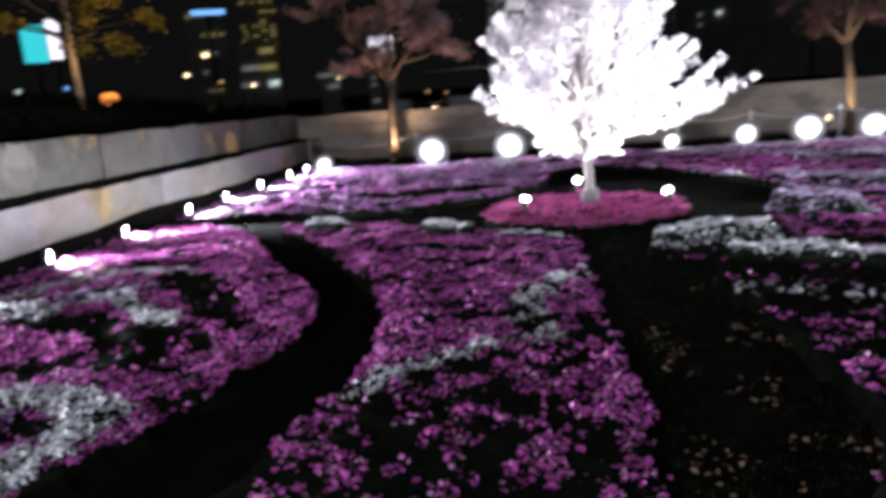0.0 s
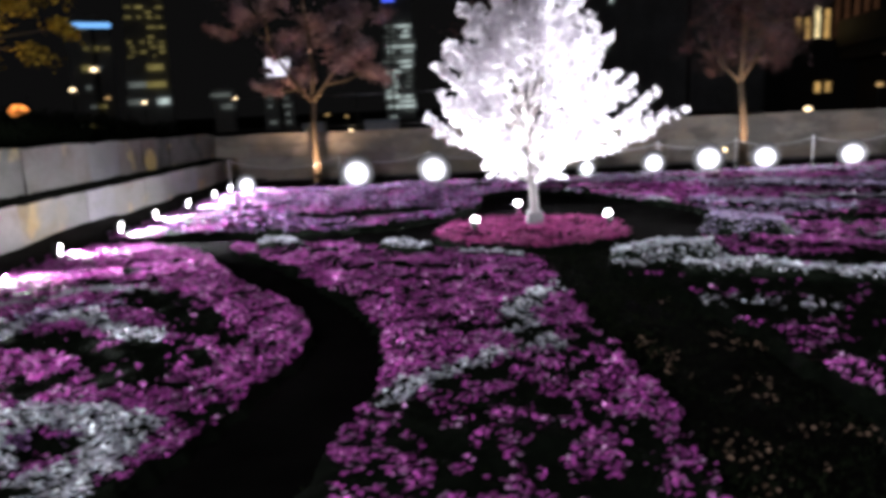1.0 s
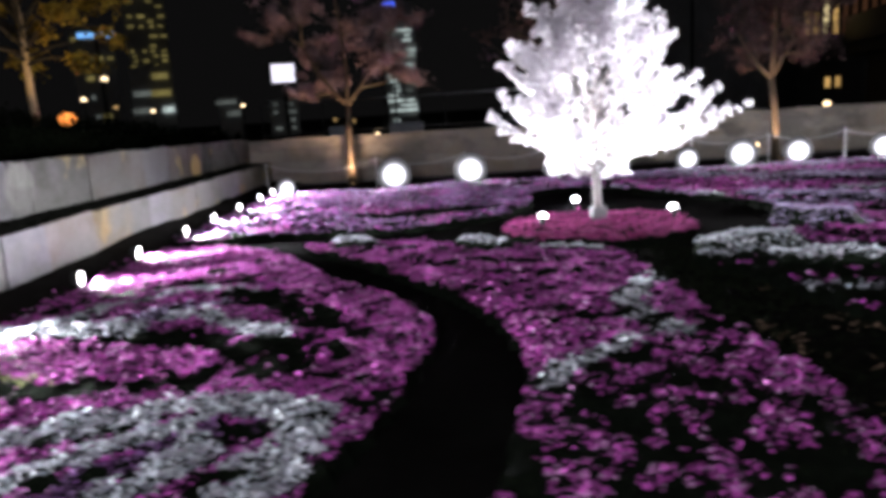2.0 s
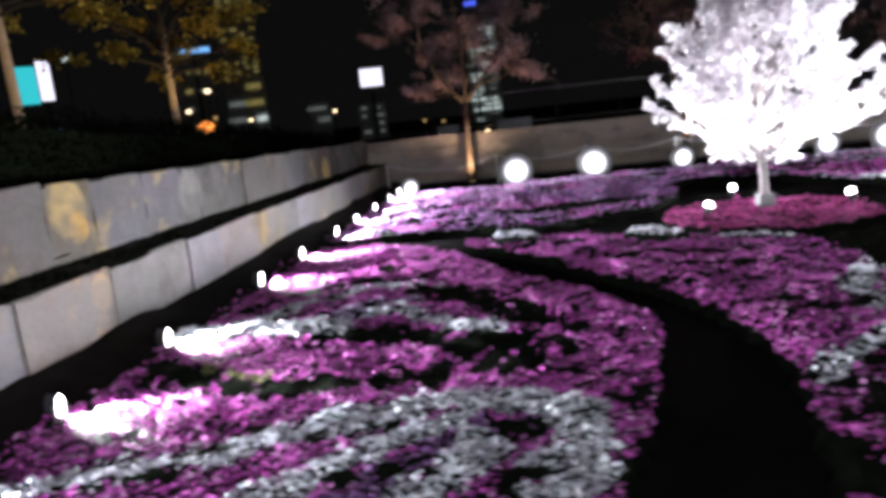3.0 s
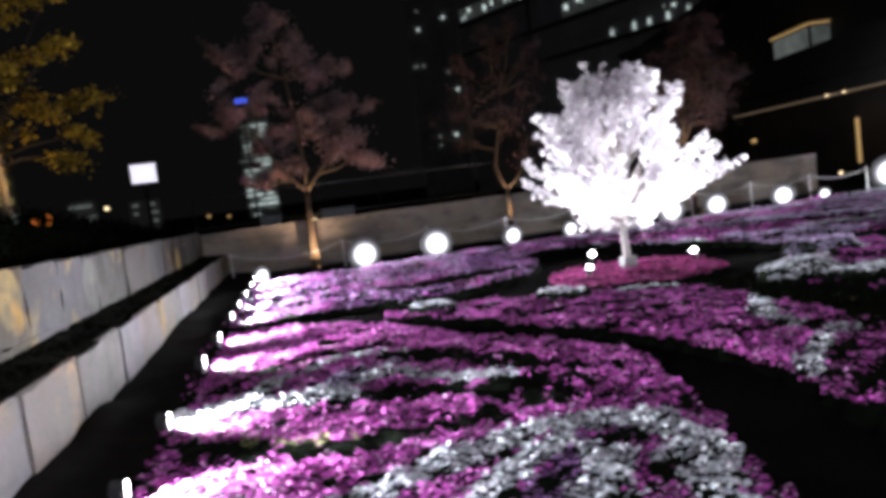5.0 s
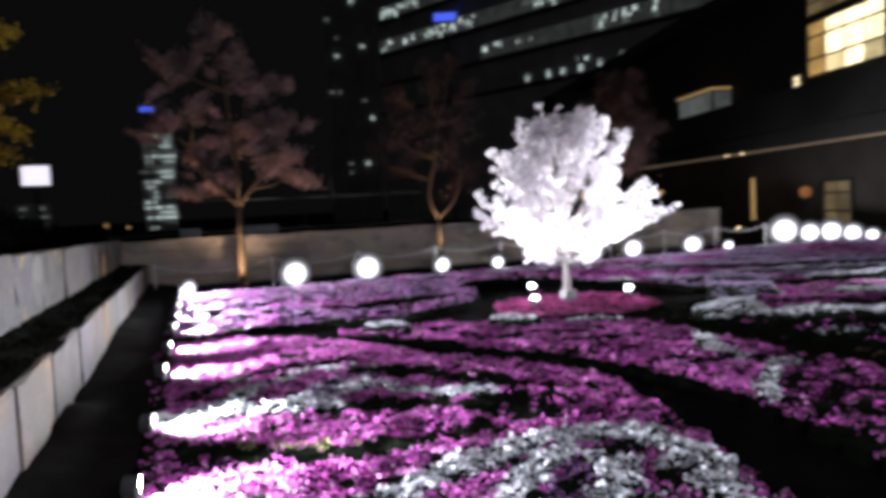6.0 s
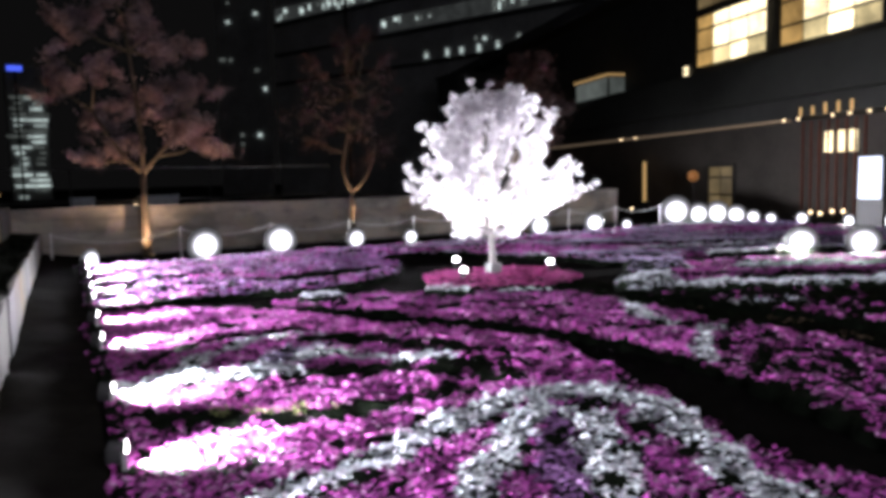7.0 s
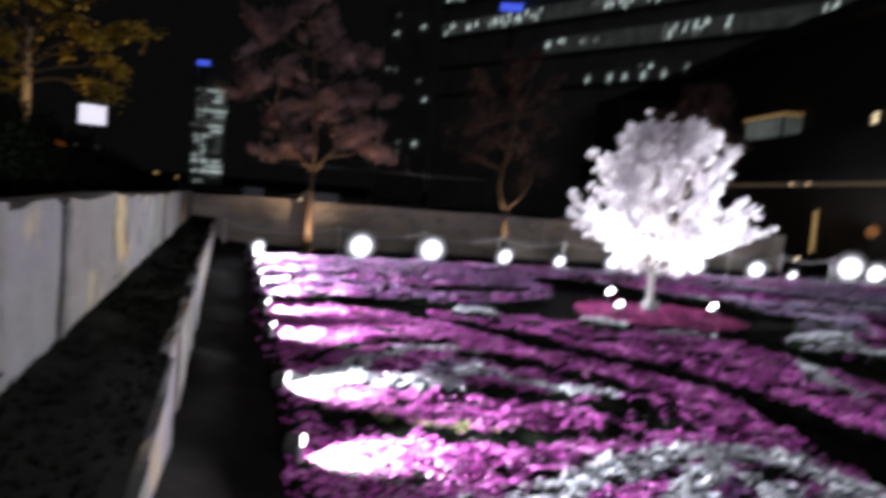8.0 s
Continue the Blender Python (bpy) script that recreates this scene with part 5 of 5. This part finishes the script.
for z, chance in ((14.6, 0.2), (18.0, 0.45), (21.6, 0.85), (25.6, 0.95), (29.0, 0.8)):
    part("floor_band", boxed((0.1, -0.35, z - 1.35), (59, -0.02, z - 1.0)), M_FASCIA, office)
    if z > 15:
        part("glazing", boxed((0.2 if z > 19 else 17, -0.1, z - 0.75), (59, -0.02, z + 0.75)), M_BANDGLOW, office, "dim lit glazing")
    for k in range(110):
        if (z > 19 or 30 < k < 90) and r.random() < chance * (0.2 + 0.9 * (math.sin(k * 0.23 + z) > -0.2)):
            for _ in range(3):
                if r.random() < 0.75:
                    size = Matrix.Diagonal((r.uniform(0.4, 1.1), 1, r.uniform(0.5, 1.8), 1))
                    shared("window", cool_me if r.random() < 0.55 else dim_me, office, pose(1.0 + 0.52 * k + r.uniform(-0.2, 0.2), 0, z + r.uniform(-0.5, 0.5)) @ size)
sign("roof_sign", "blue sign on the office block", (22.9, 77.4, 22.6), (2.8, 0.9), M_BLUESIGN, -20)
tower((19.0, 112.0, 0), (7.5, 8, 40), -10, "dark tower with scattered lit windows", 26, 6, 0.06, (0.6, 0.45), [M_COOLDIM, M_COOLDIM, M_COOLWIN], 31, 4)

# Long low building beside the garden
SIDE = math.degrees(math.atan2(0.98, 0.2))
side = thing("garden_building", "long low building with a dark fascia and warm windows", "building", "", "", (14.0, 10.0, 0), SIDE)
part("wall", boxed((-16, -9, -0.2), (47, -0.3, 3.0)), M_FACADE, side, "dull brown rendered wall under the canopy")
part("fascia", boxed((-16, -9, 3.62), (47, 0.9, 5.0), 0.05), M_FASCIA, side, "dark grey projecting fascia")
# Solid dark box set where the gap under the fascia lies in shade.
part("shaded_gap", boxed((-16, -9, 3.02), (47, 0.72, 3.6)), M_TOWER, side, "dark box for the shaded gap beneath the fascia")
part("roof", boxed((-16, -9, 9.6), (47, -0.4, 10.2)), M_TOWER, side)
part("upper_wall", boxed((-16, -9, 5.02), (47, -1.6, 9.58)), M_TOWER, side)
# Downlit soffit: the light on it is given as emission, though no lamp.
part("lit_soffit", boxed((4.7, 0.3, 2.96), (24, 0.68, 3.0)), M_SOFFIT, side, "warm-lit soffit strip, its light given as glow")


def window_group(s0, s1, z0, z1, skin, panes, depth, low=None, name="window"):
    """A framed band of panes on the building's face between s0 and s1 along it."""
    g = part(name, boxed((s0 - 0.08, depth - 0.02, z0 - 0.1), (s1 + 0.08, depth + 0.03, z0), 0.01), M_BLACK, side)
    for k in range(panes):
        a, b = s0 + (s1 - s0) * k / panes, s0 + (s1 - s0) * (k + 1) / panes
        for lo, hi in ((z0, z0 + (z1 - z0) * 0.3), (z0 + (z1 - z0) * 0.34, z0 + (z1 - z0) * 0.72), (z0 + (z1 - z0) * 0.76, z1)):
            part("pane", boxed((a + 0.04, depth - 0.03, lo + 0.02), (b - 0.04, depth, hi)), low if low and k == panes - 1 else (M_CREAM if skin is M_WARMWIN and lo == z0 and k != 1 else skin), g)
    part("frame", boxed((s0 - 0.1, depth - 0.04, z1), (s1 + 0.1, depth + 0.05, z1 + 0.1), 0.01, boxed((s0 - 0.1, depth - 0.04, z0), (s0 - 0.02, depth + 0.05, z1), 0.01, boxed((s1 + 0.02, depth - 0.04, z0), (s1 + 0.1, depth + 0.05, z1), 0.01))), M_BLACK, g)


for a, b in ((8.1, 12.2), (3.2, 7.4), (-1.6, 2.6)):
    window_group(a, b, 5.75, 7.7, M_WARMWIN, 4, -1.5, M_WARMMID)
    window_group(a, b, 8.05, 9.4, M_WARMDIM, 4, -1.5)
window_group(8.2, 9.6, 0.15, 1.65, M_WARMDIM, 2, -0.25)
wing = thing("building_wing", "dark building wing with tall narrow amber windows", "building", "", "", (18.7, 40.2, 0))
part("wall", boxed((-1.9, 0, -0.1), (3.3, 3.0, 8.0)), M_TOWER, wing)
part("roof", boxed((-2.0, -0.1, 8.0), (3.4, 3.1, 8.15)), M_TOWER, wing)
for k, (lo, hi) in enumerate(((4.25, 5.35), (4.2, 5.3), (4.25, 5.9), (4.2, 5.7), (4.2, 6.6), (4.3, 6.4), (4.15, 6.2), (4.2, 6.5), (4.15, 6.4))):
    part("window", boxed((-1.57 + 0.5 * k, -0.06, lo), (-1.33 + 0.5 * k, 0.0, hi), 0.02), M_WARMMID if k in (0, 1, 3) else M_CREAM if k == 2 else M_EMBER, wing, "tall narrow amber window" if k < 4 else "tall dim reddish window")
for x in (-0.4, 0.14):
    part("window", boxed((x, -0.06, 1.4), (x + 0.26, 0.0, 1.95), 0.02), M_WARMMID, wing, "small amber window")
window_group(12.75, 13.2, 5.3, 5.9, M_WARMWIN, 1, -1.5)
bay = part("bay", boxed((18.3, -2.6, 5.02), (21.8, -0.72, 6.3)), M_TOWER, side, "small lit roof bay")
part("pane", boxed((18.4, -0.72, 5.3), (21.7, -0.68, 6.2)), M_COOLDIM, bay)
part("pane", boxed((18.26, -2.5, 5.3), (18.3, -0.8, 6.2)), M_COOLDIM, bay)
part("light_strip", boxed((18.2, -0.72, 6.3), (21.9, -0.62, 6.37)), M_COLUMN, bay, "warm strip above the lit bay")
part("light_strip", boxed((18.2, -2.6, 6.3), (18.3, -0.73, 6.37)), M_COLUMN, bay, "warm strip above the lit bay")
for s in (0.8, 1.35, 2.0, 2.6, 3.9, 4.5, 13.2, 14.4):
    part("downlight", lathe([(0.02, 2.94), (0.04, 2.96), (0.04, 3.0)], 10, None, Matrix.Translation((s, 0.75, 0))), M_WARMLAMP, side, "small warm downlight")
for k in range(8):
    part("slat", boxed((2.4 + 0.34 * k, -0.25, 0.1), (2.44 + 0.34 * k, -0.2, 2.95), 0.008), M_SLAT, side, "red-lit timber slat")
for k in range(3):
    part("pane", boxed((2.75 + 0.46 * k, -0.29, 1.98), (3.03 + 0.46 * k, -0.26, 2.6), 0.01), M_WARMWIN, side, "small warm window behind slats")
for k in range(5):
    part("pane", boxed((1.9 + 0.47 * k, 0.72, 3.04), (2.0 + 0.47 * k, 0.75, 3.3 + 0.05 * (k < 3)), 0.01), M_COLUMN, side, "slim amber light on the fascia")
for s in (1.6, 4.2, 13.8):
    at = side.matrix_world @ Vector((s, 0.75, 2.9))
    lamp("downlight_beam", "SPOT", at, at - Vector((0, 0, 1)), 9.0, (1.0, 0.72, 0.5), 0.05, 140, 0.8)
lamp("slat_lamp", "POINT", (14.2, 13.2, 2.6), (14.2, 13.2, 0), 1.0, (1.0, 0.35, 0.2), 0.1)
for x, y, z in ((12.9, 12.66, 0.29), (12.9, 12.37, 0.27), (12.9, 12.02, 0.34), (12.9, 11.7, 0.35), (12.9, 19.9, 0.22), (12.9, 17.6, 0.25), (4.77, 15.4, 0.34)):
    bulb = thing("path_light", "small glowing globe on a short dark post", "lamp", "path lights by the building", "", (x, y, 0))
    part("globe", lathe([(0.01, z - 0.05), (0.04, z - 0.035), (0.052, z), (0.04, z + 0.035), (0.008, z + 0.05)], 12), M_WARMLAMP, bulb, "pale glowing globe", True)
    part("post", tube([(0, 0, -0.02), (0, 0, z - 0.045)], [0.02, 0.016]), M_BLACK, bulb)
lantern = thing("wall_lantern", "dim round orange lantern by the building", "lamp", "", "", (14.6, 18.6, 1.35))
part("shade", lathe([(0.05, -0.2), (0.17, -0.12), (0.2, 0.0), (0.17, 0.12), (0.05, 0.2)], 16), glow("lantern_paper", (1.0, 0.42, 0.14), 0.12), lantern, "dim orange paper shade", True)
part("post", tube([(0, 0, -1.4), (0, 0, -0.19)], 0.02, 8), M_BLACK, lantern)
# Pillar lit from elsewhere: emission stands in for the light on it.
column = thing("lit_pillar", "slim warm-lit pillar before the building, its light given as glow", "lamp", "", "", (15.7, 22.3, 0))
part("shade", boxed((-0.05, -0.05, 0.35), (0.05, 0.05, 1.95), 0.015), M_COLUMN, column)
part("foot", boxed((-0.16, -0.16, -0.02), (0.16, 0.16, 0.35), 0.02), M_BLACK, column)
part("cap", boxed((-0.11, -0.11, 1.95), (0.11, 0.11, 2.03), 0.02), M_BLACK, column)
board = thing("lit_sign_board", "glowing blue-white standing sign board", "sign", "", "", (12.43, 10.68, 0), SIDE + 180)
part("panel", boxed((-0.34, -0.04, 0.7), (0.34, 0.0, 1.75), 0.02), glow("board_face", (0.75, 0.8, 1.0), 1.6), board)
part("case", boxed((-0.39, 0.003, 0.0), (0.39, 0.12, 1.8), 0.02), M_BLACK, board)
for x, y in ((-5.05, 21.3), (-3.1, 21.4)):
    w = 0.3 if x < -4 else 0.5
    cab = thing("equipment_cabinet", "pale grey equipment cabinet beyond the wall", "cabinet", "cabinets beyond the wall", "", (x, y, 0))
    part("body", boxed((-w, -0.3, 0.0), (w, 0.3, 1.16), 0.03), M_GREYBOX, cab)
    part("lid", boxed((-w - 0.03, -0.33, 1.16), (w + 0.03, 0.33, 1.2), 0.01), M_GREYBOX, cab)


rail = thing("handrail", "thin grey handrail beyond the far wall", "railing", "", "", (0, 20.0, 0))
part("top_bar", tube([(-7.0, 0, 1.93), (-3.0, 0, 1.93), (1.5, 0, 1.93)], 0.018, 6), M_METAL, rail, "", True)
part("lower_bar", tube([(-7.0, 0, 1.1), (1.5, 0, 1.1)], 0.012, 6), M_METAL, rail, "", True)
for x in (-7.0, -5.3, -3.6, -1.9, -0.2, 1.5):
    part("post", tube([(x, 0, -0.06), (x, 0, 1.93)], 0.018, 6), M_BLACK, rail, "", True)

# ---- stone walls, block by block ----
def ledge_top(y):
    """Height of the planted ledge and of the low wall's rim along the garden."""
    return 0.672 - 0.0058 * (y + 4.0)


gx, gy = np.meshgrid(np.linspace(0, 1, 9), np.arange(-4.0, 16.4, 0.1), indexing="ij")
ledge_shape = gx.shape
gx, gy = gx.ravel(), gy.ravel()
gz = ledge_top(gy) - 0.025 + 0.05 * (1 - gx) + 0.035 * (field(gx, gy, 0.3, 2) - 0.5)
a = (np.arange(ledge_shape[0] - 1)[:, None] * ledge_shape[1] + np.arange(ledge_shape[1] - 1)[None]).ravel()
tris = np.concatenate([np.stack([a, a + ledge_shape[1], a + ledge_shape[1] + 1], -1), np.stack([a, a + ledge_shape[1] + 1, a + 1], -1)])
bulk("ledge", np.stack([-6.36 + 0.57 * gx - 0.0095 * (gy - 4.0), gy, gz], -1), tris, M_LEDGE, "dark planted ledge between the two stone walls", "ledge", None, "structure")
gx, gy = rng.uniform(0.1, 0.98, 3000), rng.uniform(-2.0, 16.2, 3000)
v, f = scattered(SPRIG, np.stack([-6.36 + 0.57 * gx - 0.0095 * (gy - 4.0), gy, ledge_top(gy) - 0.03 + 0.05 * (1 - gx)], -1), rng.uniform(0.02, 0.045, 3000), 0.6)
bulk("ground_cover", v, f, M_HEDGE_SHADED, "low dark ground cover on the ledge", "plants")
LOW_ORDER = ((3.0, "moss"), (4.4, "lilac", 0.03), (5.3, "beige", 0.08), (6.0, "moss", 0.12), (6.75, "lilac", 0.11), (7.1, "lilac", 0.06), (7.66, "lilac"), (8.43, "peach"), (8.72, "brown"), (9.4, "moss", 0.02), (10.02, "moss"), (10.73, "lilac", 0.025), (11.75, "beige"), (12.5, "ochre"), (13.3, "moss"), (14.1, "lilac"), (15.2, "beige"), (16.4, "moss"), (17.6, "lilac"), (18.5, "beige"))
HIGH_ORDER = ((3.2, "beige"), (5.2, "moss"), (6.27, "moss"), (7.18, "lilac"), (7.29, "slate"), (8.82, "beige"), (9.45, "ochre"), (10.3, "lilac"), (11.08, "lilac"), (11.5, "slate"), (12.8, "moss"), (14.5, "beige"), (15.5, "lilac"), (16.4, "beige"), (17.0, "brown"), (17.6, "slate"), (18.6, "moss"), (19.4, "slate"))
stone_wall("wall_low", "low wall of rough split stone blocks in the lit copy", (-5.709, -4.0), (-5.902, 16.3), (0.04, 0.04), (0.675, 0.557), 0.052, (0.3, 0.55, 0.8, 1.0), [()], STONES_LIT, 1, 0.05, LOW_ORDER)
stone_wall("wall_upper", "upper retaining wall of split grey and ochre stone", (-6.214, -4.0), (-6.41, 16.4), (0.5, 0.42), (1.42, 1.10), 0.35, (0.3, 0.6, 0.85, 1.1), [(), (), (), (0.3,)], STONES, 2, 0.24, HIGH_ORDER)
stone_wall("wall_far", "long far garden wall of coursed warm stone", (-6.6, 16.4), (9.9, 17.07), (0.0, 0.0), (1.05, 1.03), 0.35, (0.9, 1.3, 1.7), [(0.25, 0.5, 0.76)], STONES_FAR, 3)
